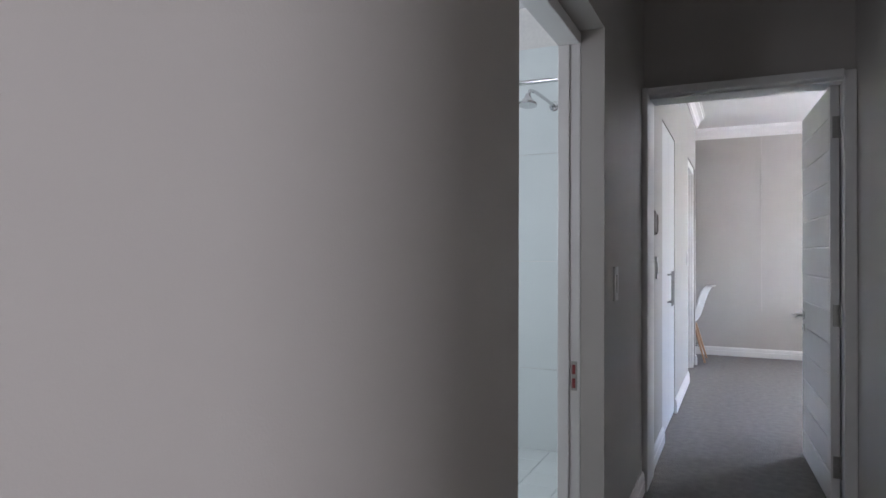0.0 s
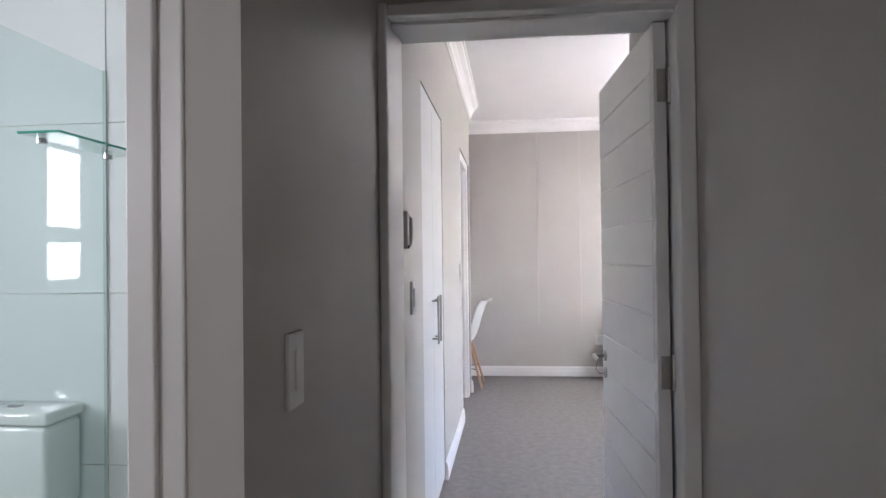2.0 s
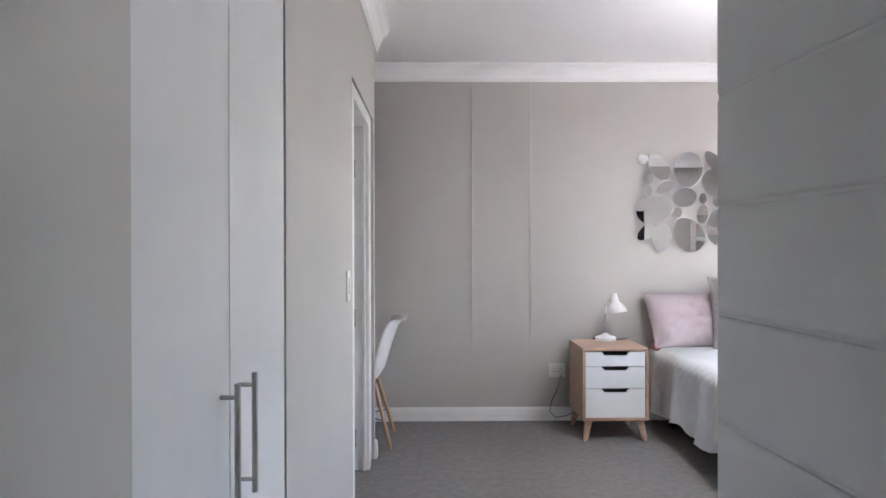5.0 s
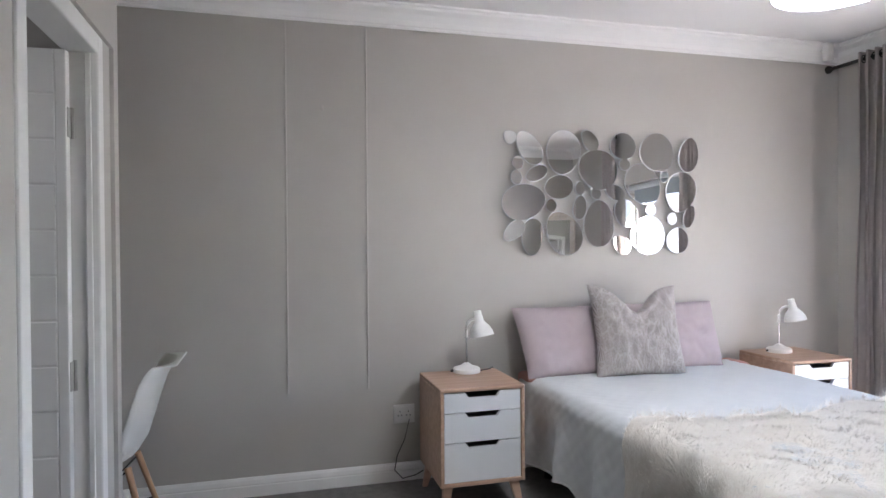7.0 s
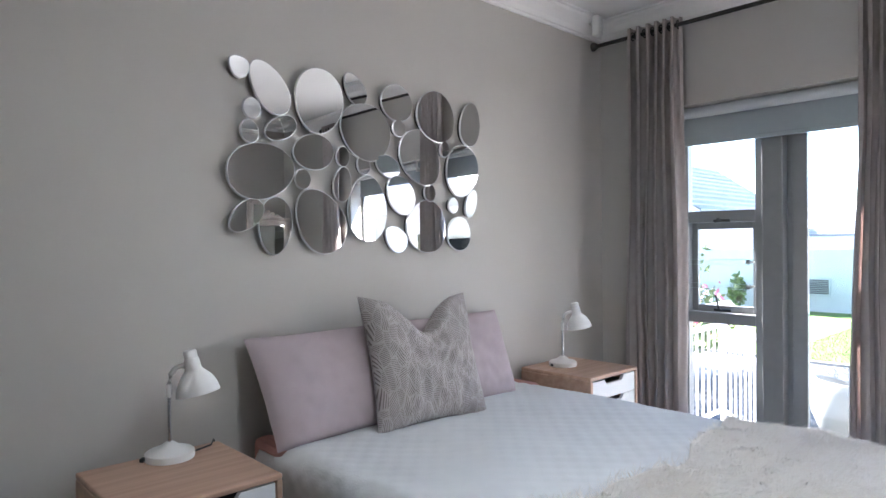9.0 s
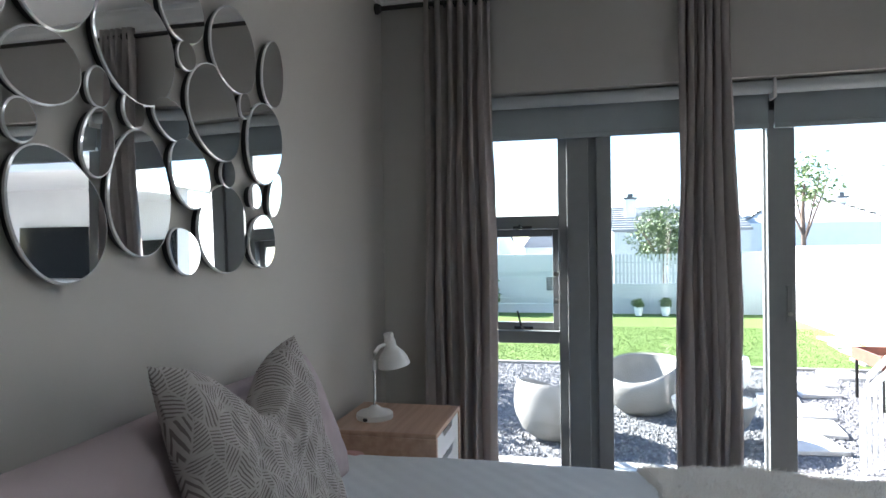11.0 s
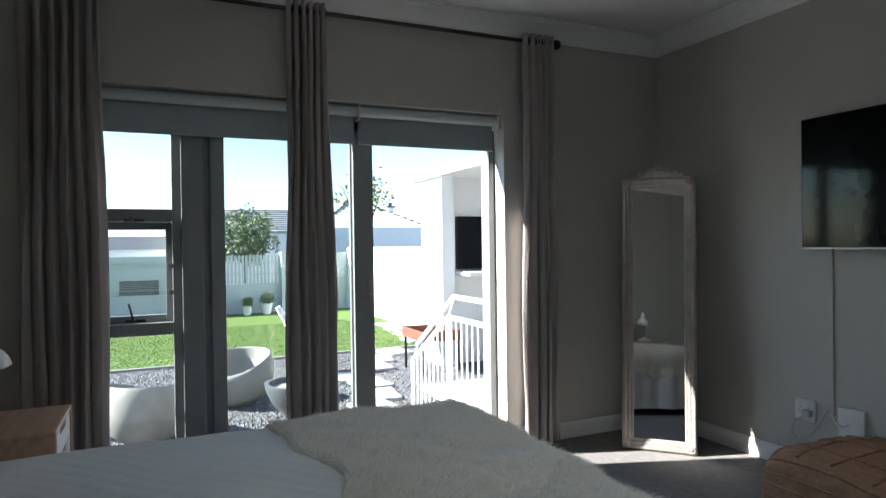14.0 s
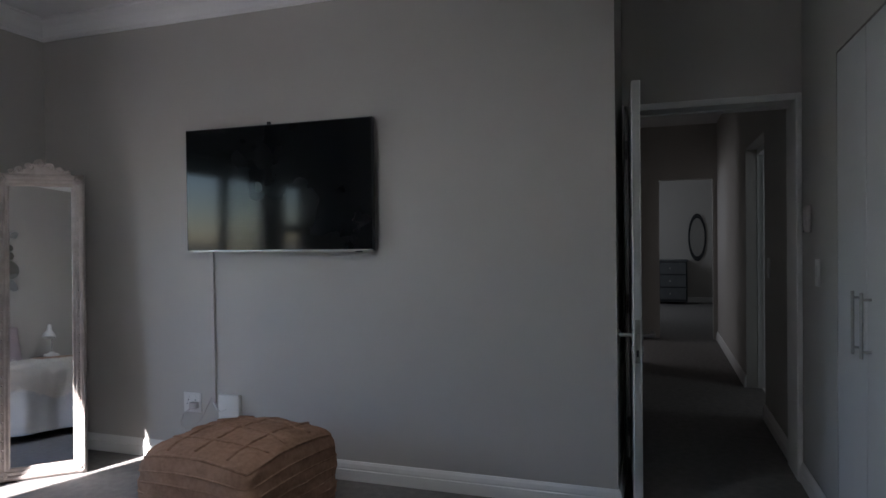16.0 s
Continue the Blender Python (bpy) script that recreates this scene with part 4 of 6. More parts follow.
def toilet():
    t = thing("toilet", (-2.125, BYB, 0.0), "white ceramic close-coupled toilet with closed lid", "toilet")
    part("cistern", B(-0.195, -0.205, 0.38, 0.195, -0.01, 0.705, 0.02, 3), CERAMIC, t, "", True)
    lid = part("cistern_lid", B(-0.205, -0.215, 0.708, 0.205, -0.005, 0.755, 0.014, 3), CERAMIC, t, "", True)
    part("flush_button", lathe([(0.026, 0), (0.026, 0.006), (0.020, 0.008)], 18, m=pose(0.0, -0.11, 0.755)), CHROME, lid, "chrome flush button", True)
    ell = lambda a, b, n=28: [(a * math.cos(2 * math.pi * i / n), b * math.sin(2 * math.pi * i / n) * (1.0 if math.sin(2 * math.pi * i / n) < 0 else 0.8)) for i in range(n)]
    bm = bmesh.new()
    n = 28
    rings = []
    for z, sx, sy, oy in ((0.0, 0.13, 0.20, -0.36), (0.12, 0.12, 0.19, -0.36), (0.25, 0.17, 0.25, -0.42), (0.33, 0.19, 0.28, -0.45), (0.36, 0.19, 0.28, -0.45)):
        rings.append([bm.verts.new((sx * math.cos(2 * math.pi * i / n), oy + sy * math.sin(2 * math.pi * i / n), z)) for i in range(n)])
    for a, b in zip(rings, rings[1:]):
        for i in range(n):
            bm.faces.new((a[i], a[(i + 1) % n], b[(i + 1) % n], b[i]))
    bm.faces.new(rings[-1])
    part("bowl", bm, CERAMIC, t, "", True)
    part("lid", prism(ell(0.19, 0.29), 0.362, 0.39, m=pose(0, -0.45, 0), bevel=0.008), CERAMIC, t, "", True)
    part("plinth", B(-0.12, -0.32, 0, 0.12, -0.01, 0.40, 0.02), CERAMIC, t)
    return t


toilet()


def roll_holder():
    h = thing("toilet_roll_holder", (-2.47, BYB, 0.70), "chrome toilet roll holder with a white paper roll", "roll holder")
    part("flange", lathe([(0.026, 0), (0.026, 0.008), (0.014, 0.014)], 16, m=pose(0.02, 0, 0.02, 90)), CHROME, h, "", True)
    part("bar", tube([(0.02, 0, 0.02), (0.02, -0.075, 0.02), (-0.11, -0.075, 0.02)], 0.011, 10), CHROME, h, "", True)
    r = part("roll", lathe([(0.02, -0.05), (0.052, -0.05), (0.052, 0.05), (0.02, 0.05)], 24, m=pose(-0.055, -0.075, -0.02, 0, 90)), PAPER, h, "white paper roll", True)
    part("loose_sheet", B(-0.10, -0.13, -0.13, -0.01, -0.128, -0.02), PAPER, h)
    b = thing("bathtub", (-2.80, 2.55, 0.0), "white bathtub rim along the far wall", "bathtub")
    part("tub", B(-0.27, -1.0, 0, 0.23, 0.94, 0.54, 0.03, 3), CERAMIC, b, "", True)
    part("inner_rim", B(-0.22, -0.95, 0.541, 0.18, 0.89, 0.546, 0.002), CERAMIC, b)


roll_holder()


def towel_rail():
    r = thing("towel_rail", (-2.48, BYB, 1.50), "slim chrome towel rail on the tiled bathroom wall", "towel rail")
    part("bar", tube([(-0.17, -0.055, 0), (0.17, -0.055, 0)], 0.007, 10), CHROME, r, "", True)
    for x in (-0.15, 0.15):
        p = part("post", tube([(x, 0, 0), (x, -0.055, 0)], 0.008, 10), CHROME, r, "", True)
        part("flange", lathe([(0.02, 0), (0.02, 0.006), (0.012, 0.009)], 14, m=pose(x, 0, 0, 90)), CHROME, p, "", True)


towel_rail()


# ---- switches and sockets ----
def wall_plate(name, m, w, h, label, category, kind, deep=0.009):
    """A plate in local x (width) and z, standing out to -y."""
    p = thing(name, (0, 0, 0), label, category)
    p.matrix_world = m
    part("plate", B(-w / 2, -deep, -h / 2, w / 2, 0, h / 2, 0.0025, 2), PLASTIC, p, "", True)
    if kind == "switch":
        part("rocker", B(-w * 0.17, -deep - 0.005, -h * 0.27, w * 0.17, -deep, h * 0.27, 0.002), PLASTIC, p)
    elif kind == "socket":
        part("inner_plate", B(-w * 0.42, -deep - 0.002, -h * 0.40, w * 0.42, -deep, h * 0.40, 0.001), PLASTIC, p)
        for x in (-w * 0.2, w * 0.2):
            for dx, dz in ((0, 0.018), (-0.010, -0.004), (0.010, -0.004)):
                part("pin_hole", lathe([(0.0036, 0), (0.0036, 0.0035)], 8, m=pose(x + dx, -deep, -0.004 + dz, 90)), DARKPL, p)
            part("toggle", B(x - 0.006, -deep - 0.006, h * 0.22, x + 0.006, -deep - 0.002, h * 0.34, 0.001), PLASTIC, p)
    return p


EAST = lambda y, z: pose(XW, y, z, 0, 0, 90)
wall_plate("light_switch", EAST(2.315, 1.094), 0.078, 0.137, "white vertical light switch on the corridor wall", "light switch", "switch")
wall_plate("light_switch", EAST(3.705, 1.134), 0.07, 0.13, "white vertical light switch beside the cupboard", "light switch", "switch")
wall_plate("light_switch", EAST(6.04, 1.18), 0.075, 0.135, "white vertical light switch by the ensuite door", "light switch", "switch")
wall_plate("wall_socket", pose(0.672, YB, 0.390), 0.126, 0.108, "white double wall socket near the nightstand", "socket", "socket")
wall_plate("wall_socket", pose(2.72, YT, 0.357, 0, 0, 180), 0.125, 0.12, "white wall socket with a grey plug below the television", "socket", "socket")
wall_plate("aerial_plate", pose(2.447, YT, 0.346, 0, 0, 180), 0.14, 0.15, "white blank aerial plate below the television", "socket", "blank", 0.03)


def intercom():
    p = thing("intercom_handset", (0, 0, 0), "grey-beige plastic intercom handset on the wall", "intercom")
    p.matrix_world = EAST(3.535, 1.395)
    part("base", B(-0.034, -0.022, -0.068, 0.034, 0, 0.072, 0.008, 3), GREYPL, p, "", True)
    part("handset", tube([(0.010, -0.016, 0.054), (0.010, -0.021, 0.044), (0.010, -0.022, 0.0), (0.010, -0.021, -0.042), (0.010, -0.016, -0.058)], 0.013, 10), GREYPL, p, "lighter curved handset", True)
    part("button", lathe([(0.006, 0), (0.006, 0.004)], 10, m=pose(-0.03, -0.022, -0.06, 90)), DARKPL, p)


intercom()


# ---- bed ----
BX0, BX1, BY, BT = 1.375, 2.915, 6.075, 0.59


def drape(x, y, lift=0.0, r=0.07):
    cx, cy = min(max(x, BX0 + r), BX1 - r), max(y, BY + r)
    dx, dy = x - cx, y - cy
    d = math.hypot(dx, dy)
    R = r + lift
    if d < 1e-6:
        return Vector((x, y, BT + lift))
    n = Vector((dx / d, dy / d, 0))
    L = R * math.pi / 2
    c = Vector((cx, cy, 0))
    if d < L:
        a = d / R
        return c + n * (R * math.sin(a)) + Vector((0, 0, BT - r + R * math.cos(a)))
    h = d - L
    s = cx * 1.0 + cy * 1.0 if dx and not dy else cx - cy
    wav = 0.022 * math.sin(15 * s) + 0.012 * math.sin(31 * s + 1.0)
    return c + n * (R + 0.05 * h + wav * min(1, h / 0.25)) + Vector((0, 0, BT - r - h))


def bed():
    b = thing("bed", (0.5 * (BX0 + BX1), 7.08, 0.0), "double bed base with mattress against the wall", "bed")
    off = Vector((-0.5 * (BX0 + BX1), -7.08, 0))
    L = lambda x0, y0, z0, x1, y1, z1, bev=0.01: B(x0 + off.x, y0 + off.y, z0, x1 + off.x, y1 + off.y, z1, bev)
    part("base", L(BX0 + 0.03, BY + 0.04, 0.13, BX1 - 0.03, 8.14, 0.31, 0.02), BEDBASE, b, "charcoal fabric bed base")
    part("mattress", L(BX0 + 0.02, BY + 0.03, 0.31, BX1 - 0.02, 8.14, BT - 0.03, 0.05), QUILT, b)
    part("side_rail", L(BX0 + 0.012, BY + 0.1, 0.135, BX0 + 0.032, 8.05, 0.20, 0.004), BLACKM, b, "black metal side rail")
    for x in (BX0 + 0.12, BX1 - 0.12):
        for y in (BY + 0.15, 7.0, 7.95):
            part("leg", tube([(x + off.x, y + off.y, 0.0), (x + off.x, y + off.y, 0.14)], 0.024, 10), BLACKM, b)
    part("pink_sheet", L(BX0 - 0.002, 7.93, 0.46, BX0 + 0.09, 8.145, BT + 0.016, 0.03), PINK, b, "dusty pink fitted sheet corner")
    part("pink_sheet", L(BX1 - 0.09, 7.93, 0.46, BX1 + 0.002, 8.145, BT + 0.016, 0.03), PINK, b, "dusty pink fitted sheet corner")


bed()

HANG = 0.46
_span_x, _span_y = (BX1 - BX0) + 2 * HANG, 8.08 - (BY - HANG)


def quilt_point(u, v):
    x, y = BX0 - HANG + _span_x * u, BY - HANG + _span_y * v
    edge = 0.035 * math.sin(9 * y + 0.7) + 0.02 * math.sin(21 * y)
    if x < BX0:
        x = BX0 - (BX0 - x) * (0.93 + edge)
    if y < BY:
        y = BY - (BY - y) * 1.12
    p = drape(x, y, 0.012)
    k = 2 * math.pi / 0.085
    q = 0.5 * abs(math.sin(k * 0.5 * (x + y))) + 0.5 * abs(math.sin(k * 0.5 * (x - y)))
    lump = noise.noise(Vector((x * 2.3, y * 2.3, 0))) * 0.012 + noise.noise(Vector((x * 7, y * 5, 3))) * 0.004
    if p.z > BT - 0.02:
        p.z += lump + 0.0038 * q
    else:
        p.x += lump * 0.8 - 0.005 * q
    return p


spread = thing("bedspread", (2.145, 7.0, 0.62), "white quilted bedspread with a diamond stitch over the bed", "bedspread")
_q = Vector((2.145, 7.0, 0.62))
thicken(part("quilt", sheet(190, 200, lambda u, v: quilt_point(u, v) - _q), QUILT, spread, "", True), 0.004)
for _f in (lambda k: quilt_point(0.001, k / 60), lambda k: quilt_point(k / 60, 0.001), lambda k: quilt_point(0.999, k / 60)):
    part("hem_binding", tube([_f(k) - _q for k in range(61)], 0.006, 6), QUILT, spread, "", True)


# faux fur throw across the foot of the bed
def throw_point(u, v, lift=0.026):
    x = BX0 - 0.34 + (BX1 - BX0 + 0.62) * u
    y = BY - 0.20 + (6.90 - BY + 0.20) * v
    y += (0.05 * math.sin(5 * x) + 0.025 * math.sin(13 * x + 1)) * (v if v > 0.5 else 1 - v)
    p = drape(x, y, lift)
    p.z += noise.noise(Vector((x * 3.1, y * 3.1, 7))) * 0.022 + noise.noise(Vector((x * 9, y * 9, 2))) * 0.012 - (0.03 if v > 0.985 or u < 0.015 else 0.0)
    return p


throw = thing("fur_throw", (2.1, 6.4, 0.6), "cream shaggy faux fur throw laid over the bed's foot", "throw")
_o = Vector((2.1, 6.4, 0.6))
thicken(part("backing", sheet(90, 60, lambda u, v: throw_point(u, v) - _o), FURBASE, throw, "", True), 0.02)


def fur():
    rnd = random.Random(4)
    vs, fs = [], []
    for _ in range(80000):
        u, v = rnd.random(), rnd.random()
        p = throw_point(u, v) - _o
        a, b = throw_point(min(u + 0.01, 1.01), v) - _o, throw_point(u, min(v + 0.01, 1.01)) - _o
        n = (a - p).cross(b - p).normalized()
        t1, t2 = (a - p).normalized(), (b - p).normalized()
        clump = noise.noise(Vector((p.x * 14, p.y * 14, 1))) * 4
        ang = -1.2 + clump * 0.5 + rnd.uniform(-0.9, 0.9)
        lay = t1 * math.cos(ang) + t2 * math.sin(ang)
        ln = rnd.uniform(0.025, 0.058)
        lift = rnd.uniform(0.12, 0.62) * (1 + 0.6 * noise.noise(Vector((p.x * 9, p.y * 9, 4))))
        m1 = p + (n * lift + lay * 0.6) * ln * 0.5
        tip = p + (n * lift * 0.7 + lay) * ln + Vector((0, 0, -0.004))
        side = lay.cross(n).normalized() * rnd.uniform(0.0006, 0.0013)
        i = len(vs)
        vs += [p - side, p + side, m1 + side * 0.8, m1 - side * 0.8, tip]
        fs += [(i, i + 1, i + 2, i + 3), (i + 3, i + 2, i + 4)]
    me = bpy.data.meshes.new("fur")
    me.from_pydata([tuple(v) for v in vs], [], fs)
    me.materials.append(FUR)
    ob = new("fur", me)
    ob.parent = throw
    ob["kind"] = "stuff"


fur()


def pillow_mesh(w, h, t, dent=0.0, sag=0.05, wrinkle=0.006, seed=0, n=44, flare=0.0):
    """A stuffed pillow in local x and z with pinched corners; front to -y."""
    bm = bmesh.new()

    def f(a, b, s):
        x = a * w / 2 * (1 - sag * (1 - b * b)) * (1 + flare * b)
        z = b * h / 2 * (1 - sag * (1 - a * a))
        if b > -0.2:
            z -= dent * h * math.exp(-(a / 0.38) ** 2) * ((b + 0.2) / 1.2) ** 2
        th = t / 2 * ((1 - a ** 4) * (1 - b ** 4)) ** 0.55
        if dent:
            th *= 1 - 0.35 * math.exp(-(a / 0.25) ** 2) * max(0, b)
        wr = wrinkle * noise.noise(Vector((a * 3 + seed, b * 3, s))) + 0.5 * wrinkle * noise.noise(Vector((a * 8 + seed, b * 4, s)))
        d = a * 0.8 + 0.6 * b * (1 if a > 0 else -1)
        wr += wrinkle * 0.55 * (abs(noise.noise(Vector((d * 2.2 + seed, (b - a) * 5.5, 3.0 + s)))) - 0.2)
        wr *= (1 - a ** 6) * (1 - b ** 6)
        return (x, s * (th + wr), z)
    for s in (-1, 1):
        sheet(n, n, lambda u, v: f(2 * u - 1, 2 * v - 1, s), bm)
    bmesh.ops.remove_doubles(bm, verts=bm.verts[:], dist=0.0008)
    bmesh.ops.recalc_face_normals(bm, faces=bm.faces[:])
    return bm


for i, (x, w) in enumerate(((1.665, 0.71), (2.335, 0.69))):
    p = tagged(finish("pillow", pillow_mesh(w, 0.435, 0.15, 0.0, 0.03, 0.009, i * 5.0, 52, 0.05), LILAC, None, "", True), "mauve cotton pillow leaning on the bed wall", "pillow", "bed pillows")
    p.matrix_world = pose(x + 0.03, 8.015, BT + 0.205, -24, 0, -1.5 if i else 1.5)
cu = thing("cushion", (2.05, 7.79, BT + 0.268), "square taupe cushion with a silvery leaf weave, dented on top", "cushion")
cu.matrix_world = pose(2.05, 7.89, BT + 0.262, -18, 1.5, -5)
part("cover", pillow_mesh(0.58, 0.57, 0.17, 0.27, 0.09, 0.018, 9.0, 60), CUSHION, cu, "", True)
_nt = CUSHION.node_tree
_tc = _nt.nodes.new("ShaderNodeTexCoord")
_vo = _nt.nodes.new("ShaderNodeTexVoronoi")
_vo.inputs["Scale"].default_value = 21
_mp = _nt.nodes.new("ShaderNodeMapping")
_mp.inputs["Rotation"].default_value = (0, radians(28), 0)
_mp.inputs["Scale"].default_value = (1.5, 0.2, 0.6)
_ro = _nt.nodes.new("ShaderNodeVectorRotate")
_ro.rotation_type = "Y_AXIS"
_sep = _nt.nodes.new("ShaderNodeSeparateColor")
_ml = _nt.nodes.new("ShaderNodeMath")
_ml.operation = "MULTIPLY"
_ml.inputs[1].default_value = 3.0
_wv = _nt.nodes.new("ShaderNodeTexWave")
_wv.inputs["Scale"].default_value = 44
_wv.inputs["Distortion"].default_value = 0.8
_rp = _nt.nodes.new("ShaderNodeMapRange")
_rp.inputs["From Min"].default_value, _rp.inputs["From Max"].default_value = 0.60, 0.74
_ve = _nt.nodes.new("ShaderNodeTexVoronoi")
_ve.feature = "DISTANCE_TO_EDGE"
_ve.inputs["Scale"].default_value = 21
_gap = _nt.nodes.new("ShaderNodeMapRange")
_gap.inputs["From Min"].default_value, _gap.inputs["From Max"].default_value = 0.02, 0.06
_and = _nt.nodes.new("ShaderNodeMath")
_and.operation = "MULTIPLY"
_mx = _nt.nodes.new("ShaderNodeMix")
_mx.data_type = "RGBA"
_mx.inputs["B"].default_value = (0.20, 0.172, 0.168, 1)
_pb = _nt.nodes["Principled BSDF"]
_src = _pb.inputs["Base Color"].links[0].from_socket
for a, b in ((_tc.outputs["Object"], _mp.inputs[0]), (_mp.outputs[0], _vo.inputs["Vector"]), (_tc.outputs["Object"], _ro.inputs["Vector"]), (_vo.outputs["Color"], _sep.inputs[0]), (_sep.outputs[0], _ml.inputs[0]), (_ml.outputs[0], _ro.inputs["Angle"]),
             (_ro.outputs[0], _wv.inputs["Vector"]), (_wv.outputs["Fac"], _rp.inputs["Value"]), (_mp.outputs[0], _ve.inputs["Vector"]), (_ve.outputs["Distance"], _gap.inputs["Value"]), (_rp.outputs[0], _and.inputs[0]), (_gap.outputs[0], _and.inputs[1]), (_and.outputs[0], _mx.inputs["Factor"]), (_src, _mx.inputs["A"]), (_mx.outputs["Result"], _pb.inputs["Base Color"])):
    _nt.links.new(a, b)


# ---- nightstands and lamps ----
def nightstand():
    """Origin on the floor at the back middle, front to -y."""
    n = thing("nightstand", (0, 0, 0), "pale oak nightstand with three white drawers on splayed legs", "nightstand", "nightstands")
    W, D, Z0, Z1 = 0.458, 0.46, 0.145, 0.648
    t = 0.02
    part("top", B(-W / 2, -D, Z1 - t, W / 2, 0, Z1, 0.006, 3), OAK, n)
    part("side_panel", B(-W / 2, -D, Z0, -W / 2 + t, 0, Z1 - t, 0.004), OAK, n)
    part("side_panel", B(W / 2 - t, -D, Z0, W / 2, 0, Z1 - t, 0.004), OAK, n)
    part("bottom_panel", B(-W / 2 + t, -D, Z0, W / 2 - t, 0, Z0 + t, 0.003), OAK, n)
    part("back_panel", B(-W / 2 + t, -0.012, Z0 + t, W / 2 - t, -0.002, Z1 - t), OAK, n)
    zs = [Z0 + t + 0.002, Z0 + t + 0.205, Z0 + t + 0.358, Z1 - t - 0.002]
    w = W / 2 - t - 0.003
    for a, b in zip(zs, zs[1:]):
        b -= 0.004
        k, kd = 0.075, 0.026
        out = [(-w, a), (w, a), (w, b), (k + 0.02, b), (k, b - kd), (-k, b - kd), (-k - 0.02, b), (-w, b)]
        d = part("drawer", prism(out, 0, 0.018, m=pose(0, -D + 0.024, 0, 90)), DRAWER, n, "white lacquered drawer with a cut-out grip")
        part("drawer_box", B(-w + 0.01, -D + 0.024, a + 0.004, w - 0.01, -0.03, b - 0.045), DARKPL, d)
    for sx in (-1, 1):
        for y, lean in ((-D + 0.05, -0.03), (-0.05, 0.02)):
            x = sx * (W / 2 - 0.05)
            bm = bmesh.new()
            rings = []
            for r, dx, z in ((0.026, 0, Z0), (0.014, sx * 0.03, 0.0)):
                rings.append([bm.verts.new((x + dx + r * a, y + lean * (z == 0) + r * b, z)) for a, b in ((-1, -0.8), (1, -0.8), (1, 0.8), (-1, 0.8))])
            for i in range(4):
                bm.faces.new((rings[0][i], rings[0][(i + 1) % 4], rings[1][(i + 1) % 4], rings[1][i]))
            bm.faces.new(rings[0])
            bm.faces.new(rings[1])
            bmesh.ops.recalc_face_normals(bm, faces=bm.faces[:])
            bmesh.ops.bevel(bm, geom=bm.edges[:], offset=0.004, segments=2, affect="EDGES")
            part("leg", bm, OAK, n)
    return n


ns = nightstand()
ns.matrix_basis = pose(0.972, 8.055, 0)
ns2 = copy_thing(ns, pose(3.225, 8.14, 0))


def desk_lamp():
    """Origin at the base, head towards +x."""
    l = thing("bedside_lamp", (0, 0, 0), "white enamel bedside lamp with a chrome stem on the nightstand", "lamp", "bedside lamps")
    part("base", lathe([(0.076, 0), (0.078, 0.004), (0.077, 0.022), (0.070, 0.028), (0.038, 0.036), (0.022, 0.048), (0.014, 0.054)], 32), LAMPW, l, "", True)
    part("stem", tube([(0, 0, 0.05), (0, 0, 0.22)], 0.0055, 10), CHROME, l, "chrome stem", True)
    part("neck", tube([(0, 0, 0.20), (0, 0, 0.245), (0.006, 0, 0.275), (0.022, 0, 0.296), (0.042, 0, 0.304), (0.064, 0, 0.302)], 0.0085, 10), LAMPW, l, "", True)
    m = pose(0.082, 0, 0.283, 0, -11, 0) @ Matrix.Scale(0.87, 4)
    part("shade", lathe([(0.024, 0.055), (0.028, 0.045), (0.030, 0.012), (0.040, 0.0), (0.060, -0.022), (0.074, -0.052), (0.080, -0.082), (0.077, -0.082), (0.071, -0.052), (0.057, -0.024), (0.038, -0.004)], 30, m=m, caps=False), LAMPW, l, "", True)
    part("cap", lathe([(0.024, 0.055), (0.025, 0.078), (0.021, 0.084)], 24, m=m), LAMPW, l, "", True)
    part("bulb", lathe([(0.010, 0.0), (0.022, -0.02), (0.026, -0.04), (0.018, -0.06), (0.004, -0.068)], 16, m=m), PLASTIC, l, "", True)
    part("switch", B(-0.075, -0.06, 0.006, -0.062, -0.04, 0.018, 0.002), DARKPL, l)
    return l


lamp = desk_lamp()
lamp.matrix_basis = pose(1.005, 7.985, 0.648, 0, 0, -40)
copy_thing(lamp, pose(3.19, 7.995, 0.648, 0, 0, -45))
cb = thing("lamp_cable", (0.985, 7.95, 0.648), "thin black lamp cable running over the nightstand", "cable")
part("cord", tube([(0.05, 0.0, 0.012), (0.10, 0.03, 0.006), (0.17, 0.06, 0.005), (0.205, 0.12, 0.004), (0.225, 0.135, -0.05), (0.226, 0.14, -0.4)], 0.003, 6), DARKPL, cb)
cb = thing("floor_cable", (0.72, 8.11, 0.0), "black cable looping from the socket behind the nightstand", "cable")
part("cord", tube([(-0.02, 0.03, 0.36), (-0.05, 0.02, 0.25), (-0.10, 0.0, 0.16), (-0.12, -0.03, 0.09), (-0.08, -0.06, 0.05), (0.0, -0.05, 0.06), (0.05, -0.02, 0.07)], 0.003, 6), DARKPL, cb)


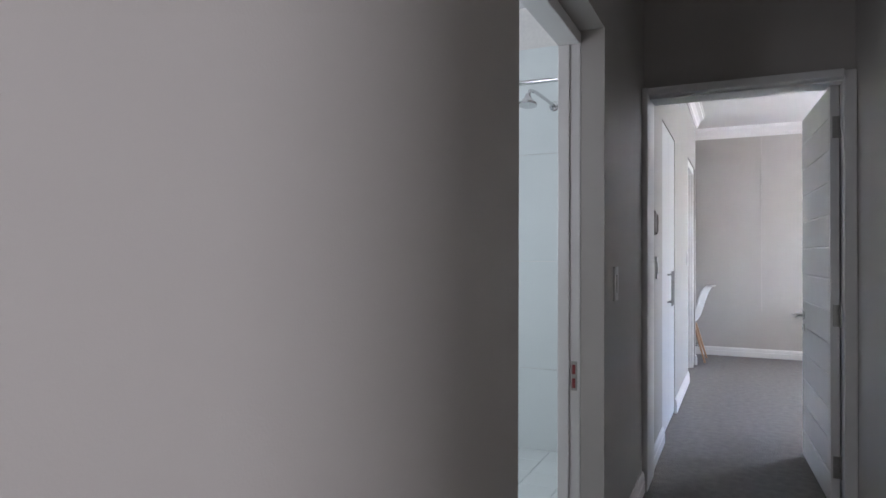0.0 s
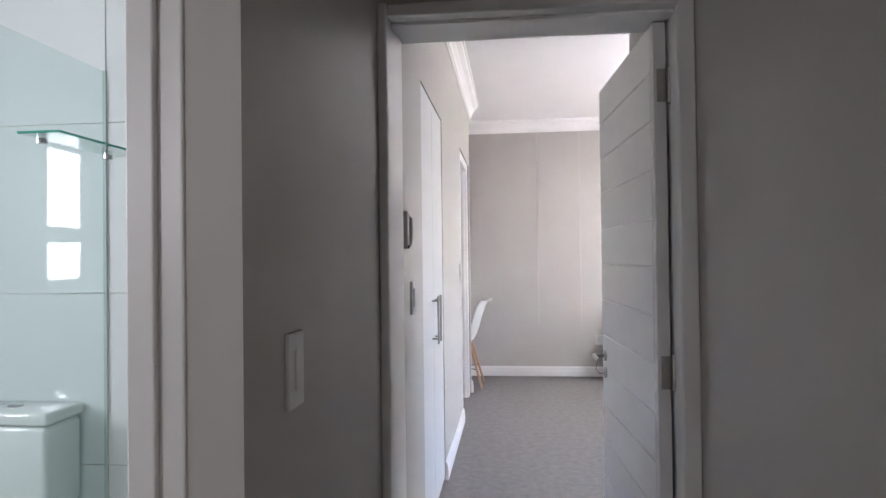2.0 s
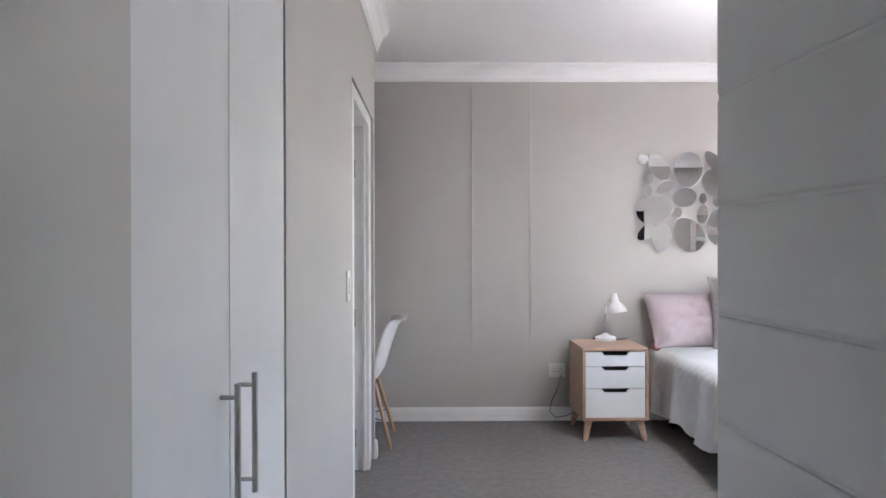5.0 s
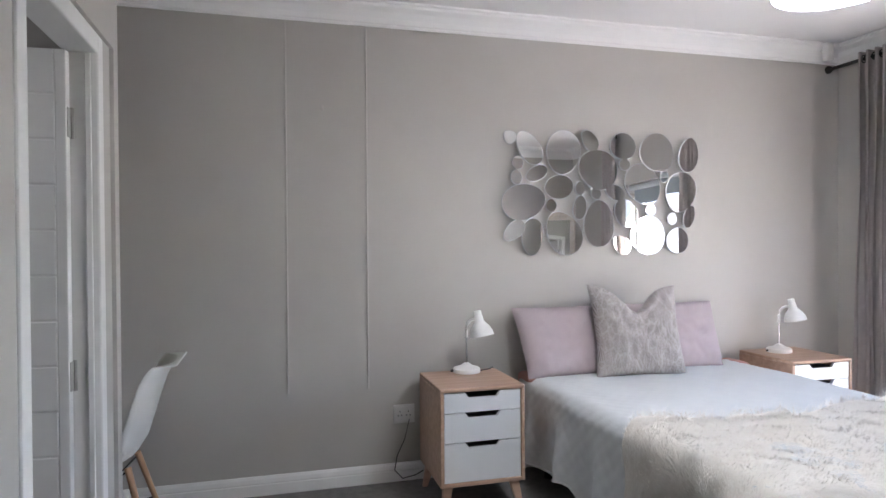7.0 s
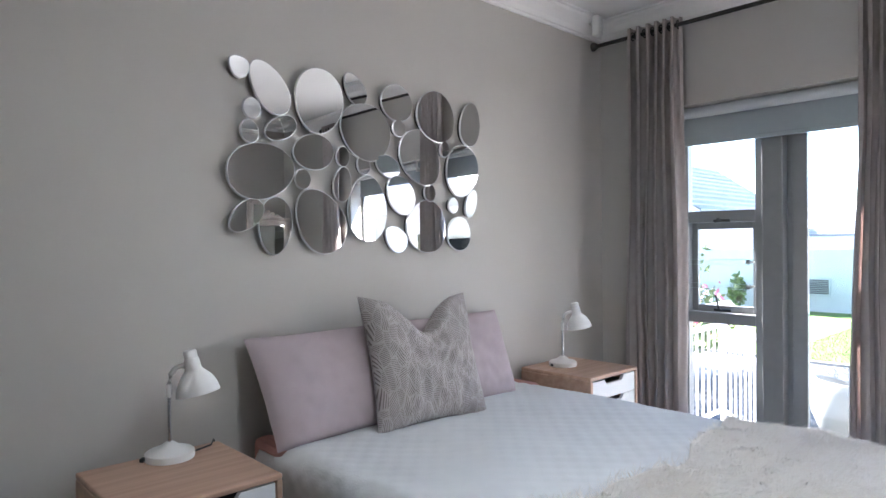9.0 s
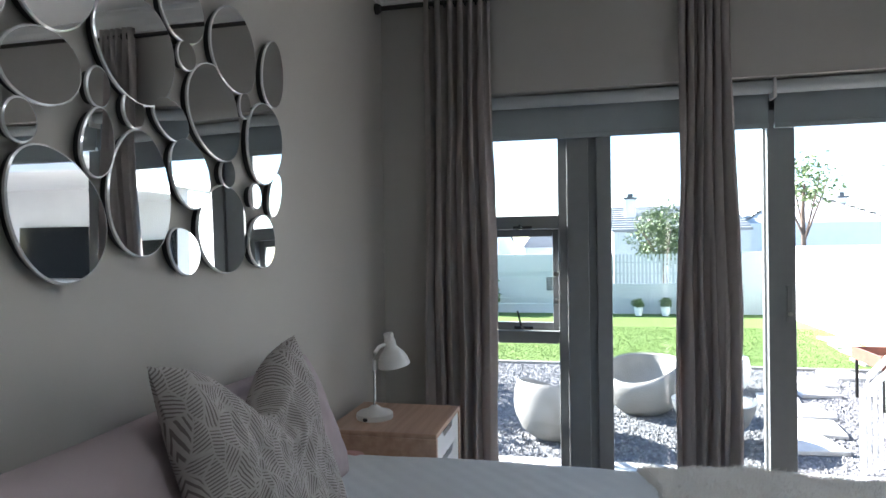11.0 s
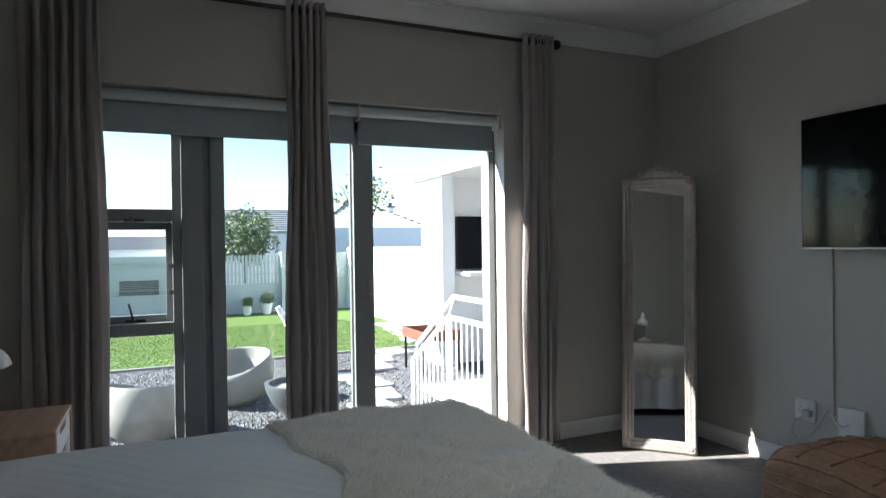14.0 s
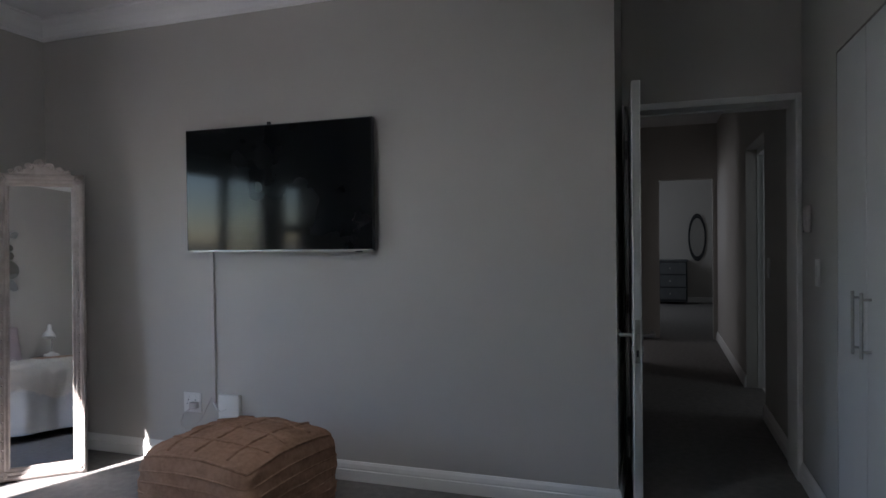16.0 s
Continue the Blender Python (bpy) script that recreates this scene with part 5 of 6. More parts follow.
# ---- pebble mirror over the bed ----
def pebble_mirror():
    w = thing("pebble_mirror", (1.957, YB, 1.70), "decorative silver wall mirror in pebble shapes above the bed", "wall mirror")
    # centre, long and short half axis in millimetres, lean in degrees, and how far one end is fuller
    top = [(1335, 2033, 45, 42, -38, 0.3), (1464, 1970, 118, 74, -54, 0.12), (1692, 1948, 142, 118, 78, 0.1), (1875, 2028, 79, 52, -55, 0.2), (2111, 2001, 87, 95, 83, -0.05), (2361, 1964, 131, 124, -46, -0.1), (2598, 1958, 118, 74, 81, -0.12), (1387, 1879, 43, 40, -89, 0.05), (1377, 1788, 48, 39, -82, 0.05), (1511, 1814, 79, 47, 28, 0.05), (1931, 1848, 141, 128, -24, 0.1)]
    mid = [(2122, 1884, 41, 41, -86, 0.05), (2256, 1756, 144, 122, -53, -0.12), (2413, 1814, 44, 33, 83, -0.05), (2537, 1712, 137, 115, 73, 0.1), (1661, 1732, 100, 77, 10, 0.05), (1807, 1726, 46, 36, -88, 0.05), (1917, 1699, 46, 37, -81, 0.05), (2055, 1703, 76, 50, -23, 0.05), (1426, 1638, 148, 112, 13, -0.1), (1609, 1618, 44, 39, -88, 0.05), (1804, 1606, 79, 49, 82, -0.12)]
    low = [(2131, 1573, 100, 81, -54, 0.05), (2312, 1594, 45, 40, -89, 0.05), (2471, 1537, 43, 37, 85, -0.05), (2600, 1551, 79, 43, 74, -0.05), (1360, 1461, 85, 53, 40, 0.15), (1482, 1423, 118, 75, 84, 0.12), (1694, 1446, 148, 115, -55, 0.14), (1937, 1506, 152, 109, 90, -0.12), (2099, 1369, 74, 57, -40, 0.15), (2291, 1431, 130, 130, 67, -0.1), (2511, 1396, 89, 85, 69, -0.1)]
    rnd = random.Random(8)
    for cx, cy, pa, pb, rot, egg in top + mid + low:
        x, z, a, b, n = cx / 1000 - 1.957, cy / 1000 - 1.70, pa / 1000, pb / 1000, 44
        tilt = rnd.uniform(-1.3, 1.3), rnd.uniform(-1.6, 1.6)
        m = pose(x, -0.026, z, 90 + tilt[0], tilt[1], 0) @ pose(0, 0, 0, 0, 0, rot)
        ring = lambda k: [((a - 1 + k) * math.cos(2 * math.pi * i / n), (b - 1 + k) * math.sin(2 * math.pi * i / n) * (1 + egg * math.cos(2 * math.pi * i / n))) for i in range(n)]
        bm = bmesh.new()
        lo = [bm.verts.new((px, py, -0.004)) for px, py in ring(1.0)]
        up = [bm.verts.new((px, py, 0.002)) for px, py in ring(1.0)]
        inn = 1 - 0.0042
        for r0, r1 in ((lo, up),):
            for i in range(n):
                bm.faces.new((r0[i], r0[(i + 1) % n], r1[(i + 1) % n], r1[i]))
        bev = [bm.verts.new((px, py, 0.0042)) for px, py in ring(inn)]
        for i in range(n):
            bm.faces.new((up[i], up[(i + 1) % n], bev[(i + 1) % n], bev[i]))
        bm.faces.new(lo[::-1])
        bmesh.ops.transform(bm, matrix=m, verts=bm.verts[:])
        pane = part("bevel", bm, BEVELG, w)
        bm = bmesh.new()
        bm.faces.new([bm.verts.new((px, py, 0.0043)) for px, py in ring(inn)])
        bmesh.ops.transform(bm, matrix=m, verts=bm.verts[:])
        g = part("mirror_glass", bm, MIRROR, pane)
        flat = pose(x, 0, z, 90, 0, 0) @ pose(0, 0, 0, 0, 0, rot)
        part("backing", prism(ring(0.990), 0.001, 0.020, m=flat), DARKPL, pane, "dark board backing")
    return w


pebble_mirror()


# ---- white shell chair in the recess ----
def shell_chair():
    c = thing("shell_chair", (-0.80, 7.66, 0.0), "white plastic shell chair on beech dowel legs", "chair")
    prof = [(-0.30, 0.455), (-0.24, 0.452), (-0.12, 0.435), (0.0, 0.425), (0.08, 0.435), (0.13, 0.465), (0.165, 0.52), (0.19, 0.60), (0.22, 0.70), (0.25, 0.79), (0.275, 0.835), (0.30, 0.862), (0.325, 0.868)]

    def f(u, v):
        k = u * (len(prof) - 1)
        i = min(int(k), len(prof) - 2)
        t = k - i
        x, z = prof[i][0] * (1 - t) + prof[i + 1][0] * t, prof[i][1] * (1 - t) + prof[i + 1][1] * t
        s = 2 * v - 1
        half = 0.225 if u < 0.6 else 0.225 - 0.05 * ((u - 0.6) / 0.4) ** 2
        y = s * half
        lift = abs(s) ** 3
        if u < 0.42:
            z += 0.055 * lift
        elif u < 0.95:
            z += 0.10 * lift * (0.62 - u) if u < 0.62 else 0
            x -= 0.075 * lift
        return (x, y, z)
    thicken(part("shell", sheet(40, 20, f), PLASTIC, c, "", True), 0.006)
    for sx, sy in ((-1, -1), (-1, 1), (1, -1), (1, 1)):
        part("leg", tube([(sx * 0.11, sy * 0.11, 0.415), (sx * 0.225, sy * 0.20, 0.0)], 0.015, 10, taper=0.72), ORANGE, c, "pale beech dowel leg", True)
    part("strut", tube([(-0.11, -0.11, 0.40), (0, 0, 0.30), (0.11, 0.11, 0.40)], 0.004, 6), BLACKM, c)
    part("strut", tube([(-0.11, 0.11, 0.40), (0, 0, 0.30), (0.11, -0.11, 0.40)], 0.004, 6), BLACKM, c)
    part("strut", tube([(0.175, -0.16, 0.18), (-0.175, 0.16, 0.18)], 0.004, 6), BLACKM, c)
    part("strut", tube([(0.175, 0.16, 0.18), (-0.175, -0.16, 0.18)], 0.004, 6), BLACKM, c)
    d = thing("desk", (-1.45, 7.72, 0.0), "plain white desk top in the recess", "desk")
    part("desktop", B(-0.5, -0.34, 0.72, 0.32, 0.36, 0.75, 0.004), DRAWER, d)
    for x in (-0.46, 0.28):
        for y in (-0.30, 0.32):
            part("leg", B(x - 0.02, y - 0.02, 0, x + 0.02, y + 0.02, 0.72, 0.003), DRAWER, d)


shell_chair()


# ---- television wall ----
def television():
    t = thing("television", (2.083, YT, 1.616), "black flat television mounted on the wall", "television")
    part("back", B(-0.45, 0.012, -0.25, 0.45, 0.05, 0.25, 0.01), BEZEL, t)
    part("wall_bracket", B(-0.2, 0, -0.15, 0.2, 0.014, 0.15), BLACKM, t)
    part("bezel", B(-0.600, 0.045, -0.355, 0.600, 0.072, 0.355, 0.004), BEZEL, t)
    part("screen", B(-0.593, 0.072, -0.344, 0.593, 0.0735, 0.349), SCREEN, t, "glossy black screen")
    part("bottom_strip", B(-0.597, 0.0722, -0.354, 0.597, 0.0745, -0.347), STEEL, t, "thin silver strip")
    part("receiver", B(-0.53, 0.06, -0.362, -0.49, 0.072, -0.354, 0.002), BEZEL, t)
    part("top_sensor", B(0.03, 0.05, 0.355, 0.05, 0.065, 0.372, 0.002), BEZEL, t)
    k = thing("cable_trunking", (2.56, YT, 0.0), "narrow grey cable trunking down the wall", "trunking")
    part("cover", B(-0.011, 0, 0.36, 0.011, 0.014, 1.27, 0.003), GREYPL, k)
    p = thing("power_plug", (2.70, YT, 0.345), "grey plug and looped cable at the socket", "plug")
    part("plug", B(-0.03, 0.009, -0.02, 0.018, 0.045, 0.018, 0.006), GREYPL, p)
    part("cord", tube([(0.0, 0.04, -0.012), (0.05, 0.055, -0.05), (0.075, 0.05, -0.11), (0.05, 0.04, -0.155), (0.0, 0.035, -0.14), (-0.06, 0.03, -0.08), (-0.10, 0.025, 0.0), (-0.125, 0.02, 0.05)], 0.004, 6), GREYPL, p)
    part("cord", tube([(-0.135, 0.012, 0.02), (-0.17, 0.03, -0.01), (-0.21, 0.045, -0.02), (-0.24, 0.034, -0.008)], 0.004, 6), PLASTIC, p)


television()


def pouf():
    p = thing("jute_pouf", (1.935, 4.66, 0.0), "square tan jute pouf with corded seams on the carpet", "pouf")
    p.matrix_world = pose(1.915, 4.65, 0, 0, 0, -6)
    H, S = 0.425, 0.315

    def surf(x, y, z):
        """Cube point (-1..1) to the stuffed shape."""
        d = Vector((x, y, z))
        k = (abs(x) ** 12 + abs(y) ** 12 + abs(z) ** 12) ** (1 / 12)
        d = d / k
        q = Vector((d.x * S, d.y * S, (d.z * 0.5 + 0.5) * (H - 0.05)))
        if d.z > 0:
            q.z += 0.075 * d.z * max(0, 1 - 0.5 * (d.x ** 2 + d.y ** 2)) ** 1.0
        bul = 1 + 0.05 * (1 - d.z ** 2)
        q.x *= bul
        q.y *= bul
        nn = noise.noise(Vector((d.x * 4, d.y * 4, d.z * 4))) * 0.012 + noise.noise(Vector((d.x * 16, d.y * 16, d.z * 26))) * 0.005
        q += Vector((d.x, d.y, max(0, d.z))).normalized() * nn if d.z > -0.9 else Vector()
        q.z = max(q.z, 0)
        return q
    bm = bmesh.new()
    n = 34
    for ax in range(3):
        for s in (-1, 1):
            def g(u, v, ax=ax, s=s):
                c = [2 * u - 1, 2 * v - 1]
                c.insert(ax, s)
                return surf(*c)
            sheet(n, n, g, bm)
    bmesh.ops.remove_doubles(bm, verts=bm.verts[:], dist=0.001)
    bmesh.ops.recalc_face_normals(bm, faces=bm.faces[:])
    part("body", bm, JUTE, p, "", True)
    for s in (-0.55, 0.0, 0.55):
        for f in (lambda k: (k, s + 0.12 * k * k * (1 if s <= 0 else -1), 1), lambda k: (s, k, 1)):
            part("cord_seam", tube([surf(*f(k / 10)) + Vector((0, 0, 0.002)) for k in range(-9, 10)], 0.0065, 7), JUTE, p, "", True)
    for a, b in (((-1, -1), (1, -1)), ((1, -1), (1, 1)), ((1, 1), (-1, 1)), ((-1, 1), (-1, -1))):
        part("edge_seam", tube([surf((a[0] * (1 - k / 14) + b[0] * k / 14), (a[1] * (1 - k / 14) + b[1] * k / 14), 0.96) for k in range(15)], 0.007, 7), JUTE, p, "", True)
    for z in range(7):
        zz = -0.8 + z * 0.24
        part("braid", tube([surf(*q) for q in [(k / 8, -1, zz) for k in range(-8, 8)] + [(1, k / 8, zz) for k in range(-8, 8)] + [(-k / 8, 1, zz) for k in range(-8, 8)] + [(-1, -k / 8, zz) for k in range(-8, 9)]], 0.0045, 6), JUTE, p, "", True)


pouf()


def standing_mirror():
    m = thing("standing_mirror", (3.40, 4.455, 0.0), "tall ornate champagne-framed mirror leaning in the corner", "mirror")
    W, Hh = 0.447, 1.72
    m.matrix_world = pose(3.373, 4.48, 0.004, 0, 0, 41.8) @ pose(0, 0, 0, 4.1, 0, 0)
    # local: x along the width, front to +y
    prof = [(0.0, 0.0), (0.0, 0.030), (0.010, 0.038), (0.022, 0.036), (0.030, 0.026), (0.044, 0.026), (0.052, 0.018), (0.064, 0.018), (0.070, 0.010), (0.070, 0.0)]
    cs = [(-W / 2, 0), (W / 2, 0), (W / 2, Hh), (-W / 2, Hh)]
    ins = [(1, 1), (-1, 1), (-1, -1), (1, -1)]
    for i, nm in enumerate(("bottom_rail", "stile", "top_rail", "stile")):
        j = (i + 1) % 4
        bm = bmesh.new()
        r0 = [bm.verts.new((cs[i][0] + ins[i][0] * d, h, cs[i][1] + ins[i][1] * d)) for d, h in prof]
        r1 = [bm.verts.new((cs[j][0] + ins[j][0] * d, h, cs[j][1] + ins[j][1] * d)) for d, h in prof]
        for k in range(len(prof)):
            q = (k + 1) % len(prof)
            bm.faces.new((r0[k], r0[q], r1[q], r1[k]))
        bmesh.ops.recalc_face_normals(bm, faces=bm.faces[:])
        part(nm, bm, ORNATE, m)
    g = part("mirror_glass", B(-W / 2 + 0.066, 0.004, 0.066, W / 2 - 0.066, 0.009, Hh - 0.066), MIRROR, m, "clear silvered glass")
    part("backing", B(-W / 2 + 0.01, -0.008, 0.01, W / 2 - 0.01, 0.0, Hh - 0.01), BEDBASE, m)
    crest = part("crest", prism([(-0.15, 0), (0.15, 0), (0.13, 0.025), (0.07, 0.035), (0.05, 0.06), (0.0, 0.075), (-0.05, 0.06), (-0.07, 0.035), (-0.13, 0.025)], 0.0, 0.016, m=pose(0, 0.024, Hh - 0.006, 90)), ORNATE, m, "carved crest with scrolls")
    for x, z, r in ((-0.10, 0.022, 0.020), (0.10, 0.022, 0.020), (-0.05, 0.042, 0.022), (0.05, 0.042, 0.022), (0, 0.06, 0.026), (-0.14, 0.010, 0.014), (0.14, 0.010, 0.014)):
        pts = [(x + r * (1 - k / 26) * math.cos(0.5 * k), 0.028, Hh + z + r * (1 - k / 26) * math.sin(0.5 * k)) for k in range(18)]
        part("scroll", tube(pts, 0.006, 7), ORNATE, crest, "", True)
    for sx in (-1, 1):
        for z in (0.03, Hh - 0.03):
            part("corner_rosette", lathe([(0.030, 0), (0.028, 0.008), (0.018, 0.014), (0.014, 0.010), (0.006, 0.016)], 16, m=pose(sx * (W / 2 - 0.03), 0.03, z, -90)), ORNATE, m, "", True)
        for k in range(30):
            z = 0.12 + k * (Hh - 0.24) / 29
            part("bead", lathe([(0.002, -0.004), (0.006, 0), (0.002, 0.004)], 8, m=pose(sx * (W / 2 - 0.036), 0.030, z, 90)), ORNATE, m)


standing_mirror()


def pendant():
    p = thing("pendant_lamp", (1.585, 6.055, 0.0), "pale grey drum pendant lamp with a lit diffuser", "pendant lamp")
    part("shade", lathe([(0.179, 2.15), (0.182, 2.15), (0.182, 2.40), (0.179, 2.40), (0.179, 2.15)], 48, caps=False), LAMPS, p, "pale grey fabric drum shade", True)
    part("diffuser", lathe([(0.178, 2.158), (0.178, 2.164)], 48), DIFFUSER, p, "glowing white diffuser", True)
    part("cord", tube([(0, 0, 2.16), (0, 0, ZC)], 0.004, 6), PLASTIC, p)
    part("ceiling_rose", lathe([(0.05, ZC - 0.03), (0.05, ZC - 0.008), (0.045, ZC)], 24), PLASTIC, p, "", True)


LAMPS = mat("pale_grey_shade_fabric", (0.52, 0.51, 0.50), 0.85, (0.48, 0.47, 0.46), 20, 0.3, 500)
pendant()

s = thing("alarm_sensor", (3.66, 8.08, 2.70), "small white alarm sensor on the cornice", "alarm sensor")
part("housing", B(-0.03, -0.05, -0.075, 0.03, 0.0, 0.05, 0.012, 3), PLASTIC, s, "", True)
part("arm", tube([(0, 0, 0.0), (0.0, 0.04, 0.02)], 0.01, 8), PLASTIC, s)

# far room at the corridor's end
om = thing("oval_mirror", (-0.71, -6.62, 1.31), "oval dark-framed mirror on the far wall", "mirror")
ov = lambda k: [(0.17 * k * math.cos(2 * math.pi * i / 36), 0.48 * k * math.sin(2 * math.pi * i / 36)) for i in range(36)]
part("oval_frame", prism(ov(1.0), 0, 0.03, m=pose(0, 0.03, 0, 90)), BEDBASE, om)
part("mirror_glass", prism(ov(0.8), 0, 0.006, m=pose(0, 0.037, 0, 90)), MIRROR, om)
dr = thing("dresser", (-0.18, -6.35, 0.0), "dark painted dresser against the far wall", "dresser")
part("body", B(-0.32, -0.24, 0.05, 0.32, 0.24, 0.84, 0.008), BEDBASE, dr)
part("top", B(-0.34, -0.25, 0.84, 0.34, 0.26, 0.87, 0.006), DARKC, dr)
for z in (0.10, 0.35, 0.60):
    d = part("drawer", B(-0.30, 0.24, z, 0.30, 0.256, z + 0.22, 0.004), DARKC, dr)
    part("knob", lathe([(0.008, 0), (0.014, 0.014), (0.004, 0.022)], 10, m=pose(0, 0.256, z + 0.11, -90)), STEEL, d)


# ---- garden ----
def egg_chair(m, r, h, label):
    c = tagged(new("tub_chair"), label, "garden chair", "concrete tub chairs")
    c.matrix_world = m
    n = 40
    prof = [(0.0, 0.0), (0.55, 0.0), (0.82, 0.16), (0.97, 0.42), (1.0, 0.62), (0.97, 0.82), (0.92, 0.97), (0.885, 1.0), (0.85, 0.97), (0.84, 0.80), (0.78, 0.56), (0.60, 0.40), (0.0, 0.36)]
    bm = bmesh.new()
    rings = []
    for k, z in prof:
        ring = []
        for i in range(n):
            a = 2 * math.pi * i / n
            low = 1 - 0.36 * (0.5 + 0.5 * math.cos(a)) ** 2 * max(0, (z - 0.4) / 0.6)
            ring.append(bm.verts.new((r * k * math.cos(a), r * k * math.sin(a) * 0.95, h * z * low)))
        rings.append(ring)
    for a, b in zip(rings, rings[1:]):
        for i in range(n):
            bm.faces.new((a[i], a[(i + 1) % n], b[(i + 1) % n], b[i]))
    bmesh.ops.remove_doubles(bm, verts=bm.verts[:], dist=0.0005)
    bmesh.ops.recalc_face_normals(bm, faces=bm.faces[:])
    part("tub", bm, CONCRETE, c, "", True)
    part("foot", lathe([(r * 0.5, -0.03), (r * 0.52, 0.02)], 24), DARKC, c)
    return c


egg_chair(pose(6.95, 7.43, ZG + 0.01, 0, 0, -35), 0.42, 0.56, "pale cast concrete tub chair on the gravel")
egg_chair(pose(8.05, 6.52, ZG + 0.01, 0, 0, 150), 0.46, 0.58, "pale cast concrete tub chair on the gravel")
fb = thing("fire_bowl", (6.98, 5.98, ZG), "dark concrete fire bowl with a disc in it", "fire bowl")
part("bowl", lathe([(0.14, 0.0), (0.16, 0.04), (0.30, 0.20), (0.36, 0.34), (0.37, 0.40), (0.33, 0.40), (0.31, 0.34)], 40, caps=False), DARKC, fb, "", True)
part("disc", lathe([(0.005, 0.36), (0.31, 0.345)], 36), CONCRETE, fb)
part("plug", lathe([(0.05, 0.36), (0.05, 0.385)], 16), DARKC, fb)

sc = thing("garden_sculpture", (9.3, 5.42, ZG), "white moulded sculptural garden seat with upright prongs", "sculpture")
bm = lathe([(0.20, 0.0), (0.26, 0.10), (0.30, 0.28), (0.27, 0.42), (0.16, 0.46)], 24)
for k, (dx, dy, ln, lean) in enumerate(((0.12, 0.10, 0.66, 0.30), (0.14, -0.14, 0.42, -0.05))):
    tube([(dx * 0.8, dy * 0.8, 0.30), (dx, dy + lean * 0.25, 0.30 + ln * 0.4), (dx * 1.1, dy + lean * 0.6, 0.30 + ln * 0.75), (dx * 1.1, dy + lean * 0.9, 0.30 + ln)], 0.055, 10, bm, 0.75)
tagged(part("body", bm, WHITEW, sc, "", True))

ft = thing("fire_table", (8.8, 3.72, ZG - 0.06), "rusty orange tray table on black legs", "table")
part("tray", boxes([(-0.4, -0.3, 0.52, 0.4, 0.3, 0.56), (-0.4, -0.3, 0.56, 0.4, -0.27, 0.66), (-0.4, 0.27, 0.56, 0.4, 0.3, 0.66), (-0.4, -0.27, 0.56, -0.37, 0.27, 0.66), (0.37, -0.27, 0.56, 0.4, 0.27, 0.66)]), TERRA, ft)
for sx in (-0.36, 0.36):
    for sy in (-0.26, 0.26):
        part("leg", B(sx - 0.015, sy - 0.015, 0, sx + 0.015, sy + 0.015, 0.52), BLACKM, ft)

st = tagged(new("stepping_stones"), "pale square stepping stones across the gravel", "paving", "", "structure")
me = mesh_of("stone", B(-0.28, -0.22, 0, 0.28, 0.22, 0.045, 0.008, 1), PAVER)
pieces("stone", me, [pose(x, y, ZG - 0.01, 0, 0, r) for x, y, r in ((7.05, 5.15, 8), (7.60, 4.92, -6), (8.25, 4.83, 5), (8.75, 4.95, -9), (9.30, 4.42, 4), (9.9, 4.2, -5), (10.4, 3.7, 10), (11.5, 2.9, 0), (12.3, 2.75, 6), (13.1, 2.7, -4), (13.9, 2.6, 3))], st)


def leaf_mass(name, cx, cy, cz, rx, ry, rz, count, size, parent, material, seed, gaps=0.25):
    rnd = random.Random(seed)
    vs, fs = [], []
    while len(fs) < count:
        v = Vector((rnd.gauss(0, 1), rnd.gauss(0, 1), rnd.gauss(0, 1))).normalized() * rnd.random() ** 0.4
        if noise.noise(v * 2.4 + Vector((seed, 0, 0))) < -gaps:
            continue
        k = 1 + 0.42 * noise.noise(v.normalized() * 2.6 + Vector((0, seed, 0))) + 0.16 * noise.noise(v.normalized() * 7.0 + Vector((seed, 0, 0)))
        p = Vector((cx + v.x * rx * k, cy + v.y * ry * k, cz + v.z * rz * k))
        a = Vector((rnd.uniform(-1, 1), rnd.uniform(-1, 1), rnd.uniform(-1, 1))).normalized()
        b = a.cross(Vector((rnd.uniform(-1, 1), rnd.uniform(-1, 1), 0.3))).normalized()
        s = size * rnd.uniform(0.6, 1.3)
        i = len(vs)
        vs += [p - a * s, p + b * s * 0.42, p + a * s, p - b * s * 0.42]
        fs.append((i, i + 1, i + 2, i + 3))
    me = bpy.data.meshes.new(name)
    me.from_pydata([tuple(v) for v in vs], [], fs)
    me.materials.append(material)
    ob = new(name, me)
    ob.parent = parent
    ob["kind"] = "stuff"
    return ob


def tree(x, y, z_crown, r, label, seed, count=2600, size=0.09, gaps=0.2, stems=4):
    t = thing("tree", (x, y, ZG), label, "tree")
    h = z_crown - ZG
    rnd = random.Random(seed)
    part("trunk", tube([(0, 0, 0), (0.03, 0.02, h * 0.4), (0.0, 0.05, h * 0.8), (0, 0, h)], 0.09, 8, taper=0.4), BARK, t)
    for k in range(stems):
        a = 2 * math.pi * k / stems + rnd.uniform(-0.4, 0.4)
        part("limb", tube([(0, 0, h * 0.55), (0.4 * r * math.cos(a), 0.4 * r * math.sin(a), h * 0.8), (0.8 * r * math.cos(a), 0.8 * r * math.sin(a), h + 0.2 * r)], 0.035, 6, taper=0.4), BARK, t)
    leaf_mass("crown", 0, 0, h, r, r, r * 0.9, count, size, t, LEAF, seed, gaps)
    return t


